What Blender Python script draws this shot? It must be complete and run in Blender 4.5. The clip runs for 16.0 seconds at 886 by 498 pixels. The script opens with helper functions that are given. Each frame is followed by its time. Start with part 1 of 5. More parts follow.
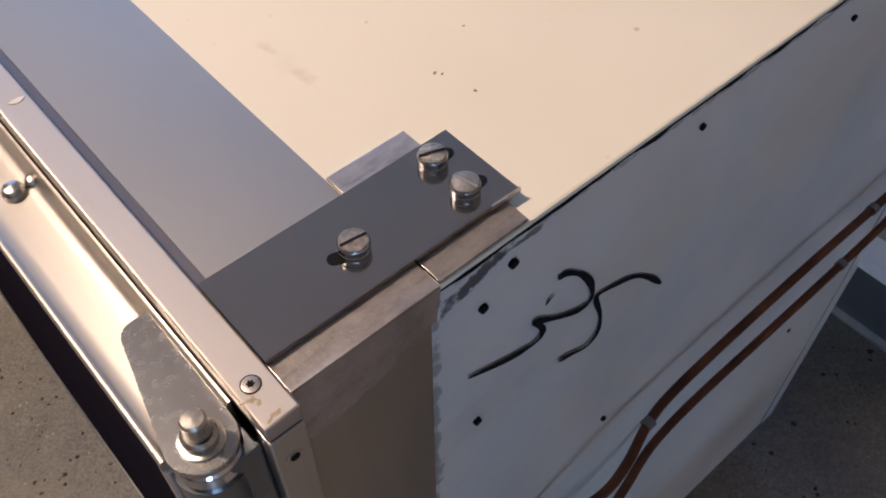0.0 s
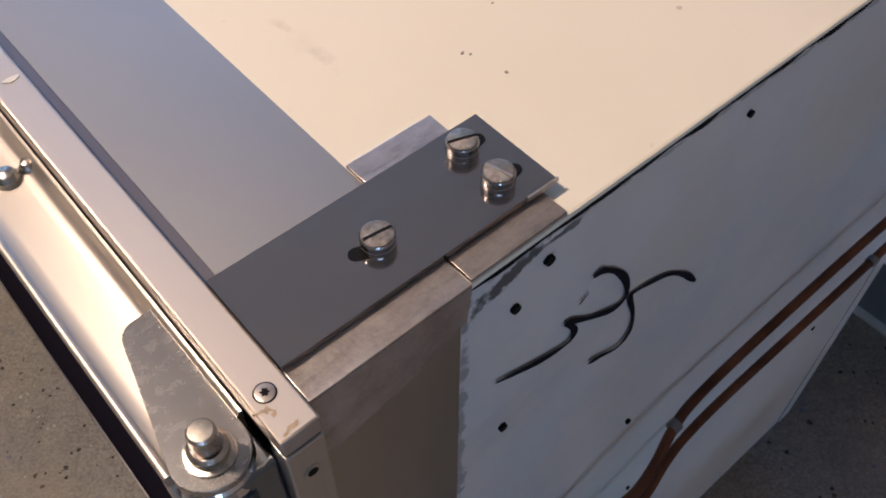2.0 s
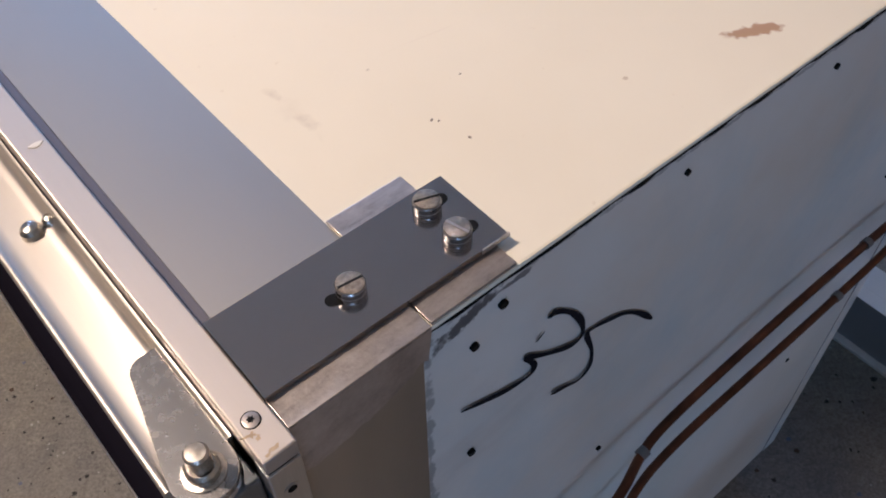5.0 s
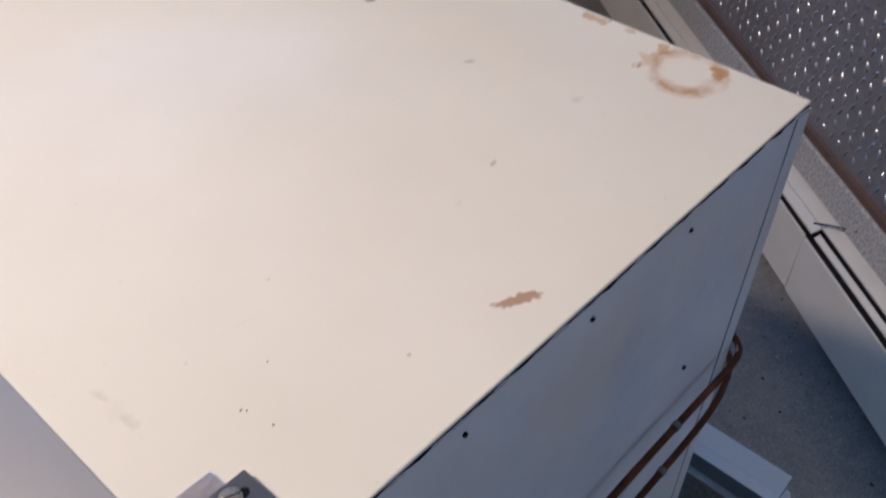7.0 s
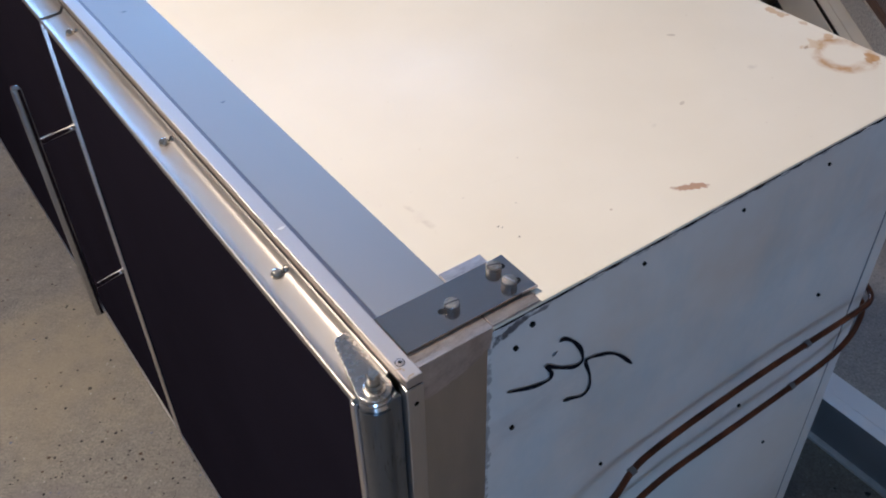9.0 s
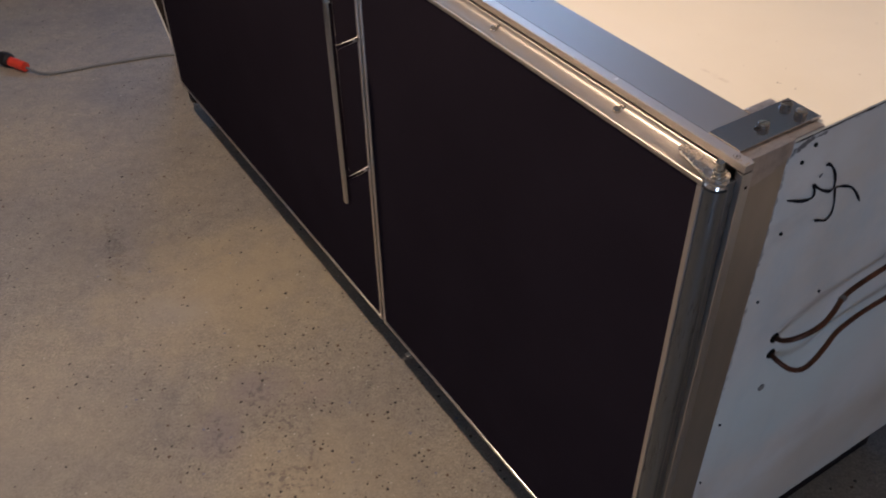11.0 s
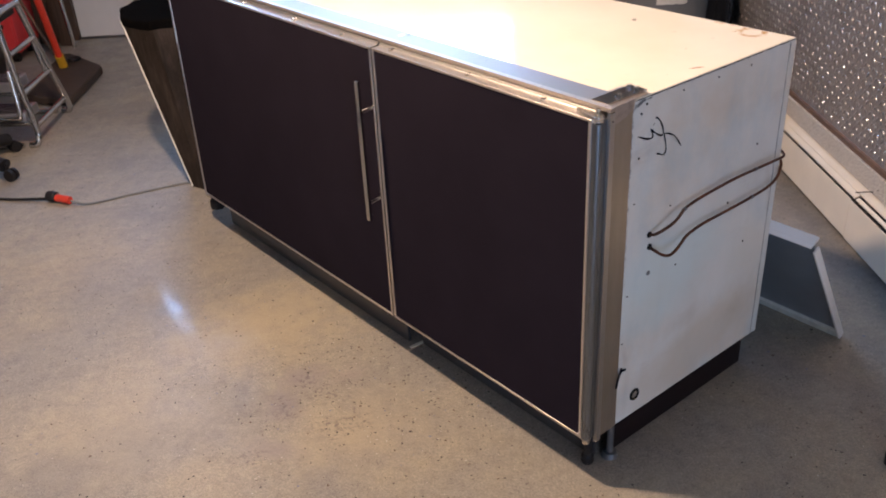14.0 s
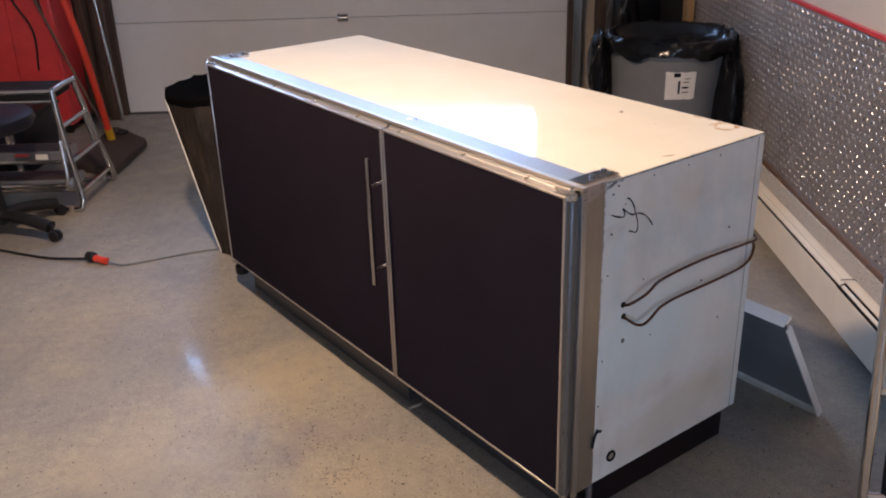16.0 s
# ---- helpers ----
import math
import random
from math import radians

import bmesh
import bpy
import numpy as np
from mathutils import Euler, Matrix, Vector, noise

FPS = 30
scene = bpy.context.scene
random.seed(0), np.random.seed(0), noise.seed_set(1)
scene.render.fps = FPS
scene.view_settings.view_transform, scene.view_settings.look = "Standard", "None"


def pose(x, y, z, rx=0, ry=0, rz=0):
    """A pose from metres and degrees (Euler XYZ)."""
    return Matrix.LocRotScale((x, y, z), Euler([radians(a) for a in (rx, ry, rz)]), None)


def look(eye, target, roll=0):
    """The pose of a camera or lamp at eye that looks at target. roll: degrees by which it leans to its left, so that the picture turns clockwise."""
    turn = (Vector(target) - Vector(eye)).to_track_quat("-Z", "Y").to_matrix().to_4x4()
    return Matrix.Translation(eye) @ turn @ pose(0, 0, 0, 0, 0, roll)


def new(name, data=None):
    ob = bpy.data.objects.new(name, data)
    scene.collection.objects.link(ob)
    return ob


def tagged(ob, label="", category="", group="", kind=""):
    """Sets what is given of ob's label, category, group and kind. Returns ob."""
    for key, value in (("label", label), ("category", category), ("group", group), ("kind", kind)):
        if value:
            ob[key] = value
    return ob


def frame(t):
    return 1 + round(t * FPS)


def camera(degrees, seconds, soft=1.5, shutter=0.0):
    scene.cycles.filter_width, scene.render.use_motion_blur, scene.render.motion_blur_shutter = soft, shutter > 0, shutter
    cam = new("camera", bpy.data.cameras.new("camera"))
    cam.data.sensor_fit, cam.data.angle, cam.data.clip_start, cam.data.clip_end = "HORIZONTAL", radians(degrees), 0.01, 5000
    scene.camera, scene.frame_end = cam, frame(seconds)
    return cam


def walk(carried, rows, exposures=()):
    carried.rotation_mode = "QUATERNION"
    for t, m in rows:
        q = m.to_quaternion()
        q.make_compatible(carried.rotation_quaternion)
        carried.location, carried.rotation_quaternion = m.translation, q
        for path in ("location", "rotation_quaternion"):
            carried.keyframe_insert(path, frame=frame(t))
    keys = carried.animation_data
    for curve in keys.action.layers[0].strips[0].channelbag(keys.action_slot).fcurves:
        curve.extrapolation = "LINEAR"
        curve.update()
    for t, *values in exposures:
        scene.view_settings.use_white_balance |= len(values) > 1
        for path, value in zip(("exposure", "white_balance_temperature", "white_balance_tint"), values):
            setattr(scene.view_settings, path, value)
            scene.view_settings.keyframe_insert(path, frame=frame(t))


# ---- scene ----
cam = camera(52.2, 16.0, soft=1.9, shutter=0.4)
PATH = [
    (0, (-0.044, -0.141, 1.156), (0.767, 0.795, -0.415), -0.5),
    (0.5, (-0.041, -0.133, 1.149), (0.774, 0.81, -0.416), -0.3),
    (1, (-0.041, -0.127, 1.146), (0.773, 0.806, -0.425), -0.2),
    (1.5, (-0.039, -0.123, 1.14), (0.757, 0.807, -0.441), -0.3),
    (2, (-0.039, -0.121, 1.135), (0.756, 0.807, -0.448), -0.3),
    (2.5, (-0.047, -0.119, 1.132), (0.734, 0.807, -0.459), -0.5),
    (3, (-0.048, -0.118, 1.135), (0.733, 0.811, -0.455), -0.2),
    (3.5, (-0.042, -0.127, 1.139), (0.743, 0.806, -0.446), -0.2),
    (3.7, (-0.042, -0.133, 1.146), (0.75, 0.807, -0.432), -0.4),
    (5.8, (-0.041, -0.155, 1.179), (0.801, 0.847, -0.334), -0.9),
    (6, (-0.039, -0.157, 1.179), (0.831, 0.84, -0.321), -0.4),
    (6.5, (-0.006, -0.154, 1.236), (0.974, 0.743, -0.259), 3.5),
    (7, (0.003, -0.182, 1.279), (1.103, 0.797, -0.074), 1.0),
    (7.3, (-0.006, -0.195, 1.3), (1.13, 0.801, -0.011), 0.6),
    (7.5, (-0.015, -0.207, 1.305), (1.126, 0.803, 0.009), 0.4),
    (8, (-0.104, -0.246, 1.32), (0.949, 0.842, 0.013), -1.6),
    (8.5, (-0.164, -0.294, 1.343), (0.764, 0.884, 0.02), -1.9),
    (9, (-0.202, -0.345, 1.357), (0.656, 0.9, 0.048), -1.4),
    (9.5, (-0.263, -0.372, 1.372), (0.612, 0.886, 0.087), -0.8),
    (10, (-0.401, -0.382, 1.391), (0.489, 0.859, 0.1), -1.8),
    (10.2, (-0.448, -0.381, 1.391), (0.386, 0.867, 0.068), -2.5),
    (12.3, (-0.853, -0.784, 1.447), (-0.014, 0.697, 0.397), -2.4),
    (12.5, (-0.895, -0.861, 1.465), (-0.073, 0.662, 0.464), -3.3),
    (13, (-0.987, -0.988, 1.457), (-0.185, 0.514, 0.407), -4.1),
    (13.5, (-1.101, -1.019, 1.479), (-0.154, 0.43, 0.477), -3.8),
    (14, (-1.226, -1.033, 1.496), (-0.137, 0.337, 0.529), -3.1),
    (14.5, (-1.269, -1.072, 1.518), (-0.155, 0.305, 0.589), -3.2),
    (15, (-1.257, -1.149, 1.527), (-0.174, 0.29, 0.656), -2.0),
    (15.5, (-1.251, -1.215, 1.535), (-0.168, 0.242, 0.696), -1.8),
    (16, (-1.273, -1.245, 1.542), (-0.187, 0.233, 0.743), -1.8),
]
walk(cam, [(t, look(eye, target, roll)) for t, eye, target, roll in PATH],
     exposures=[(0.0, -0.50, 5980, 17), (3.5, -0.49, 5980, 18), (6.0, -0.38, 5550, 14), (6.5, -0.36, 5560, 14), (7.0, -0.50, 5250, 14), (7.5, -0.38, 5290, 13), (8.0, -0.40, 5330, 14), (8.5, -0.40, 5330, 12), (9.0, -0.37, 5300, 11), (9.5, -0.34, 5600, 10),
                (10.0, -0.62, 5960, 13), (12.5, 0.03, 6550, 19), (13.0, 0.55, 6450, 17), (13.5, 0.42, 6600, 18), (14.0, 0.38, 6700, 19), (14.5, 0.35, 6600, 19), (16.0, 0.16, 6680, 19)])

# ---- light: daylight through the garage door's window row and a rear window, one warm ceiling bulb ----
YARD = 52.5 - 90.0                      # the garage stands askew to the refrigerator
G = pose(0, 0, 0, 0, 0, YARD)           # garage frame: x across (towards the tread-plate wall), y towards the big door
world = bpy.data.worlds.new("sky")
scene.world = world
world.use_nodes = True
wn = world.node_tree
sky = wn.nodes.new("ShaderNodeTexSky")
sky.sky_type, sky.sun_disc, sky.sun_elevation, sky.sun_rotation = "NISHITA", False, radians(40), radians(200)
wn.links.new(sky.outputs[0], wn.nodes["Background"].inputs[0])
wn.nodes["Background"].inputs[1].default_value = 0.15

LAMP = (-0.62, 0.82, 2.42)


def lamp(name, kind, m, watts, colour, **more):
    data = bpy.data.lights.new(name, kind)
    data.energy, data.color = watts, colour
    for k, v in more.items():
        if k == "size":
            data.shape, data.size, data.size_y = "RECTANGLE", v[0], v[1]
        elif k == "radius":
            data.shadow_soft_size = v
        elif k == "spread":
            data.spread = radians(v)
        elif k == "cone":
            data.spot_size, data.spot_blend = radians(v), 0.85
    ob = new(name, data)
    ob.matrix_world = m
    return ob


sun = lamp("sun", "SUN", look(G @ Vector((6, 0, 5)), (0, 0, 0)), 2.0, (1.0, 0.95, 0.88))
sun.data.angle = radians(0.5)
lamp("bulb_light", "SPOT", pose(*LAMP), 208.0, (1.0, 0.76, 0.53), radius=0.06, cone=176)
# sky light in the openings
for n_ in (-1.80, -0.325):
    lamp("door_window_light", "AREA", G @ pose(n_, 4.12, 2.09, -90, 0, 0), 25.0, (0.34, 0.59, 1.0), size=(1.17, 0.44), spread=110)
lamp("rear_window_light", "AREA", G @ pose(0.35, -3.93, 0.80, 90, 0, 0), 36.0, (0.44, 0.68, 1.0), size=(0.86, 1.4))

# ---- materials ----


def mat(name, colour, rough=0.5, metal=0.0, **more):
    m = bpy.data.materials.new(name)
    m.use_nodes = True
    b = m.node_tree.nodes["Principled BSDF"]
    b.inputs["Base Color"].default_value = (*colour, 1)
    b.inputs["Roughness"].default_value, b.inputs["Metallic"].default_value = rough, metal
    for k, v in more.items():
        b.inputs[k.replace("_", " ")].default_value = v
    return m


class Nodes:
    """Short hand for one material's nodes."""

    def __init__(self, m):
        self.t, self.b = m.node_tree, m.node_tree.nodes["Principled BSDF"]
        self.co = self.t.nodes.new("ShaderNodeTexCoord").outputs["Object"]

    def node(self, kind, **vals):
        nd = self.t.nodes.new(kind)
        for k, v in vals.items():
            nd.inputs[k.replace("_", " ")].default_value = v
        return nd

    def link(self, a, b):
        self.t.links.new(a, b)

    def noise(self, scale, detail=4.0, rough=0.55, stretch=None, co=None):
        nd = self.node("ShaderNodeTexNoise", Scale=scale, Detail=detail, Roughness=rough)
        src = co or self.co
        if stretch:
            mp = self.node("ShaderNodeMapping", Scale=stretch)
            self.link(src, mp.inputs[0])
            src = mp.outputs[0]
        self.link(src, nd.inputs["Vector"])
        return nd.outputs[0]

    def voronoi(self, scale, feature="F1"):
        nd = self.node("ShaderNodeTexVoronoi", Scale=scale)
        nd.feature = feature
        self.link(self.co, nd.inputs["Vector"])
        return nd

    def ramp(self, src, *stops):
        nd = self.t.nodes.new("ShaderNodeValToRGB")
        els = nd.color_ramp.elements
        while len(els) < len(stops):
            els.new(0.5)
        for e, (at, c) in zip(els, stops):
            e.position = at
            e.color = (*c, 1) if isinstance(c, tuple) else (c, c, c, 1)
        self.link(src, nd.inputs[0])
        return nd.outputs[0]

    def math(self, op, a, b=None, clamp=False):
        nd = self.t.nodes.new("ShaderNodeMath")
        nd.operation, nd.use_clamp = op, clamp
        for i, v in enumerate((a, b)):
            if v is None:
                continue
            if isinstance(v, (int, float)):
                nd.inputs[i].default_value = v
            else:
                self.link(v, nd.inputs[i])
        return nd.outputs[0]

    def mix(self, fac, a, b, mode="MIX"):
        nd = self.t.nodes.new("ShaderNodeMix")
        nd.data_type, nd.blend_type = "RGBA", mode
        for i, v in ((0, fac), (6, a), (7, b)):
            if isinstance(v, tuple):
                nd.inputs[i].default_value = (*v, 1)
            elif isinstance(v, (int, float)):
                nd.inputs[i].default_value = v
            else:
                self.link(v, nd.inputs[i])
        return nd.outputs[2]

    def blob(self, cx, cy, rx, ry, turn=0.0, wob=0.3, scale=60.0, axes="xy", soft=0.25):
        """Mask of one ragged stain round (cx, cy) in the plane of two axes."""
        sep = self.t.nodes.new("ShaderNodeSeparateXYZ")
        self.link(self.co, sep.inputs[0])
        px, py = (sep.outputs["xyz".index(a)] for a in axes)
        px, py = self.math("SUBTRACT", px, cx), self.math("SUBTRACT", py, cy)
        c, s = math.cos(radians(turn)), math.sin(radians(turn))
        qx = self.math("ADD", self.math("MULTIPLY", px, c / rx), self.math("MULTIPLY", py, s / rx))
        qy = self.math("ADD", self.math("MULTIPLY", px, -s / ry), self.math("MULTIPLY", py, c / ry))
        r = self.math("SQRT", self.math("ADD", self.math("MULTIPLY", qx, qx), self.math("MULTIPLY", qy, qy)))
        w = self.math("MULTIPLY", self.math("SUBTRACT", self.noise(scale, 3.0), 0.5), wob * 4)
        return self.math("DIVIDE", self.math("SUBTRACT", self.math("SUBTRACT", 1.0, r), w), soft, clamp=True), r

    def colour(self, c):
        self.link(c, self.b.inputs["Base Color"])

    def rough(self, lo, hi, src):
        mr = self.node("ShaderNodeMapRange", To_Min=lo, To_Max=hi)
        self.link(src, mr.inputs[0])
        self.link(mr.outputs[0], self.b.inputs["Roughness"])

    def bump(self, src, strength=0.2, dist=0.001):
        bp = self.node("ShaderNodeBump", Strength=strength, Distance=dist)
        self.link(src, bp.inputs["Height"])
        self.link(bp.outputs[0], self.b.inputs["Normal"])


def plain(name, colour, rough=0.5, metal=0.0, var=0.12, scale=30.0, bump=0.05, **more):
    """A surface with grain at two scales."""
    m = mat(name, colour, rough, metal, **more)
    k = Nodes(m)
    f = k.math("ADD", k.math("MULTIPLY", k.noise(scale), 0.6), k.math("MULTIPLY", k.noise(scale * 0.13), 0.4))
    lo, hi = (tuple(min(1, c * g) for c in colour) for g in (1 - var, 1 + var))
    k.colour(k.ramp(f, (0.3, lo), (0.7, hi)))
    k.rough(max(0.02, rough - 0.06), min(1, rough + 0.08), f)
    if bump:
        k.bump(k.noise(scale * 4), bump)
    return m


def brushed(name, colour, rough, stretch, scratch=0.08, bump=0.04):
    m = mat(name, colour, rough, 1.0)
    k = Nodes(m)
    g = k.noise(40.0, 5.0, 0.6, stretch)
    blot = k.noise(9.0, 3.0)
    f = k.math("ADD", k.math("MULTIPLY", g, 0.6), k.math("MULTIPLY", blot, 0.4))
    k.colour(k.ramp(f, (0.3, tuple(c * (1 - scratch) for c in colour)), (0.7, tuple(min(1, c * (1 + scratch)) for c in colour))))
    k.rough(rough - 0.05, rough + 0.10, f)
    k.bump(g, bump)
    return m


# cream enamel of the cabinet's top, with rust rings and scuffs
ENAMEL_TOP = mat("cream_enamel", (0.78, 0.74, 0.66), 0.16)
k = Nodes(ENAMEL_TOP)
base = k.ramp(k.noise(5.0, 4.0), (0.3, (0.80, 0.742, 0.615)), (0.7, (0.855, 0.802, 0.68)))
col = base
for cx, cy, rx, ry, turn, wob, c, amount in (
        (0.309, 0.030, 0.015, 0.0050, -28, 0.55, (0.34, 0.15, 0.06), 0.75),
        (0.512, 0.362, 0.012, 0.007, 30, 0.5, (0.16, 0.14, 0.12), 0.7),
        (0.618, 0.196, 0.006, 0.016, 5, 0.9, (0.52, 0.31, 0.13), 0.65),
        (0.617, 0.126, 0.006, 0.006, 0, 0.8, (0.55, 0.33, 0.14), 0.7),
        (0.612, 0.070, 0.010, 0.008, 40, 0.8, (0.52, 0.29, 0.10), 0.75),
        (0.590, 0.122, 0.012, 0.009, 10, 1.0, (0.62, 0.42, 0.20), 0.5),
        (0.620, 0.160, 0.004, 0.006, 0, 0.9, (0.52, 0.31, 0.13), 0.5),
        (0.105, 0.119, 0.011, 0.004, 90, 0.8, (0.36, 0.29, 0.23), 0.34),
        (0.104, 0.147, 0.006, 0.003, 100, 0.8, (0.36, 0.29, 0.23), 0.36),
        (0.105, 0.133, 0.010, 0.006, 90, 0.7, (0.55, 0.47, 0.40), 0.22),
        (0.1485, 0.0855, 0.0015, 0.0008, 30, 0.3, (0.08, 0.06, 0.05), 0.8),
        (0.1505, 0.083, 0.0009, 0.0006, 30, 0.3, (0.08, 0.06, 0.05), 0.8),
        (0.154, 0.066, 0.0008, 0.0010, 0, 0.3, (0.10, 0.08, 0.06), 0.8),
        (0.179, 0.101, 0.0010, 0.0007, 0, 0.3, (0.10, 0.08, 0.06), 0.7),
        (0.400, 0.126, 0.0040, 0.0018, 20, 0.6, (0.42, 0.36, 0.28), 0.5),
        (0.489, 0.227, 0.0050, 0.0022, -40, 0.6, (0.42, 0.36, 0.28), 0.5),
        (0.579, 0.124, 0.0050, 0.0018, 20, 0.6, (0.35, 0.24, 0.14), 0.6),
        (0.148, 0.132, 0.0012, 0.0008, 0, 0.4, (0.16, 0.12, 0.1), 0.45),
        (0.220, 0.150, 0.0012, 0.0010, 0, 0.4, (0.16, 0.12, 0.1), 0.45),
        (0.190, 0.133, 0.030, 0.0007, -8, 0.5, (0.50, 0.40, 0.34), 0.12),
        (0.504, 0.131, 0.008, 0.005, 0, 0.6, (0.5, 0.45, 0.38), 0.4),
        (0.352, 0.115, 0.006, 0.003, 20, 0.6, (0.5, 0.46, 0.4), 0.35),
        (0.235, 0.048, 0.0016, 0.0014, 0, 0.3, (0.4, 0.3, 0.2), 0.5)):
    mask, _ = k.blob(cx, cy, rx, ry, turn, wob, 90.0, soft=0.25 if amount > 0.45 else 1.3)
    col = k.mix(k.math("MULTIPLY", mask, amount), col, c)
# rust ring left by a can
_, ring = k.blob(0.597, 0.091, 0.0325, 0.0290, 30, 0.0)
ring = k.math("ADD", ring, k.math("MULTIPLY", k.math("SUBTRACT", k.noise(38.0, 4.0), 0.5), 0.55))
ring = k.math("SUBTRACT", 1.0, k.math("MULTIPLY", k.math("ABSOLUTE", k.math("SUBTRACT", ring, 0.92)), 3.2), clamp=True)
ring = k.math("MULTIPLY", ring, k.ramp(k.noise(30.0, 5.0, 0.65), (0.38, 0.05), (0.60, 1.0)))
col = k.mix(k.math("MULTIPLY", ring, 0.95), col, (0.47, 0.235, 0.06))
# speckled rust towards the back edge
far = k.ramp(k.noise(130.0, 3.0), (0.70, 0.0), (0.78, 1.0))
col = k.mix(k.math("MULTIPLY", far, 0.25), col, (0.42, 0.30, 0.18))
k.colour(col)
k.rough(0.035, 0.08, k.noise(14.0, 5.0))
k.bump(k.noise(7.0, 2.0), 0.04, 0.0008)

ENAMEL_SIDE = mat("white_enamel", (0.66, 0.67, 0.66), 0.30)
k = Nodes(ENAMEL_SIDE)
col = k.ramp(k.noise(4.0, 5.0, 0.6, (1, 1, 0.6)), (0.25, (0.58, 0.585, 0.575)), (0.75, (0.70, 0.705, 0.695)))
dirt = k.ramp(k.noise(22.0, 6.0, 0.7), (0.62, 0.0), (0.80, 1.0))
col = k.mix(k.math("MULTIPLY", dirt, 0.25), col, (0.30, 0.28, 0.26))
streak = k.ramp(k.noise(16.0, 4.0, 0.6, (1.0, 1.0, 0.08)), (0.60, 0.0), (0.78, 1.0))
col = k.mix(k.math("MULTIPLY", streak, 0.16), col, (0.36, 0.33, 0.29))
# brown patches painted in for warm light bounced off the floor
warm_bounce = k.ramp(k.noise(3.2, 5.0, 0.6), (0.48, 0.0), (0.68, 1.0))
col = k.mix(k.math("MULTIPLY", warm_bounce, 0.46), col, (0.54, 0.43, 0.32))
# bluish patches painted in for cool daylight on the gloss
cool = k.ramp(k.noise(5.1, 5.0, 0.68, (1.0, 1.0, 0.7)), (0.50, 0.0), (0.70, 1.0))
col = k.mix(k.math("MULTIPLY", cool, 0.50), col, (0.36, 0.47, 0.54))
smear = k.ramp(k.noise(7.0, 6.0, 0.75, (0.6, 1.0, 1.6)), (0.56, 0.0), (0.74, 1.0))
col = k.mix(k.math("MULTIPLY", smear, 0.30), col, (0.36, 0.31, 0.29))
# large teal and brown areas painted for daylight above, floor light below
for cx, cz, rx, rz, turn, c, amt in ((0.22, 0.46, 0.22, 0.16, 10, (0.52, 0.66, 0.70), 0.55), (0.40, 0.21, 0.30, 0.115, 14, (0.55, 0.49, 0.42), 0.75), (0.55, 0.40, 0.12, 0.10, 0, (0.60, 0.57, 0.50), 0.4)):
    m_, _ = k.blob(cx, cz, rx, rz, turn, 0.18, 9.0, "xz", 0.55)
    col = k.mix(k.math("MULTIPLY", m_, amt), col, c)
for cx, cz, rx, rz, amt in ((0.40, 0.80, 0.05, 0.03, 0.10), (0.30, 0.30, 0.10, 0.03, 0.22), (0.50, 0.24, 0.07, 0.05, 0.20), (0.09, 0.30, 0.012, 0.05, 0.3), (0.60, 0.52, 0.015, 0.10, 0.25)):
    m_, _ = k.blob(cx, cz, rx, rz, 12, 0.5, 20.0, "xz", 1.0)
    col = k.mix(k.math("MULTIPLY", m_, amt), col, (0.34, 0.27, 0.20))
# specks of old sealant down the front edge and along the top
for cx, cz, rx, rz, amt in ((0.0735, 0.80, 0.0026, 0.11, 0.55), (0.0745, 0.60, 0.0022, 0.10, 0.35), (0.30, 0.8940, 0.22, 0.0012, 0.5)):
    m_, _ = k.blob(cx, cz, rx, rz, 0, 1.3, 95.0, "xz", 0.5)
    col = k.mix(k.math("MULTIPLY", m_, amt), col, (0.05, 0.05, 0.06))
# dark ragged sealant round the top corner
for cx, cz, rx, rz, turn, amt in ((0.094, 0.8885, 0.020, 0.0045, 18, 0.9), (0.081, 0.884, 0.006, 0.004, 40, 0.6), (0.119, 0.8915, 0.014, 0.0022, 4, 0.8)):
    m_, _ = k.blob(cx, cz, rx, rz, turn, 0.75, 150.0, "xz", 0.35)
    col = k.mix(k.math("MULTIPLY", m_, amt), col, (0.035, 0.035, 0.045))
k.colour(col)
k.rough(0.22, 0.42, k.noise(11.0, 5.0))
k.bump(k.noise(6.0, 2.0), 0.25, 0.004)

STEEL = brushed("brushed_stainless", (0.335, 0.315, 0.295), 0.50, (30.0, 1.0, 30.0), 0.025, 0.003)
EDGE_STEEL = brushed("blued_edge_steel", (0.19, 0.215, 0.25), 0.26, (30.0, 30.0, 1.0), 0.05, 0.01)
STILE = brushed("cool_satin_frame", (0.64, 0.62, 0.615), 0.28, (30.0, 30.0, 1.0), 0.03, 0.004)
HANDLE = plain("polished_bar", (0.46, 0.455, 0.45), 0.10, 1.0, 0.08, 40.0, 0.02)
STEEL_UP = brushed("brushed_stainless_upright", (0.58, 0.565, 0.55), 0.28, (30.0, 30.0, 1.0))
STEEL_WARM = brushed("satin_aluminium", (0.57, 0.53, 0.48), 0.40, (40.0, 1.0, 40.0), 0.03, 0.004)
TRIM = brushed("dull_trim_aluminium", (0.50, 0.455, 0.415), 0.50, (40.0, 1.0, 40.0), 0.03, 0.004)
PLATE = brushed("zinc_plate", (0.56, 0.52, 0.505), 0.14, (6.0, 6.0, 6.0), 0.02, 0.0006)
LEAF = brushed("satin_hinge_leaf", (0.50, 0.485, 0.47), 0.24, (6.0, 6.0, 6.0), 0.02, 0.0002)
CHROME = plain("chrome", (0.70, 0.69, 0.68), 0.08, 1.0, 0.05, 60.0, 0.02)
BOLT = plain("zinc_bolt", (0.58, 0.54, 0.48), 0.20, 1.0, 0.30, 420.0, 0.2)
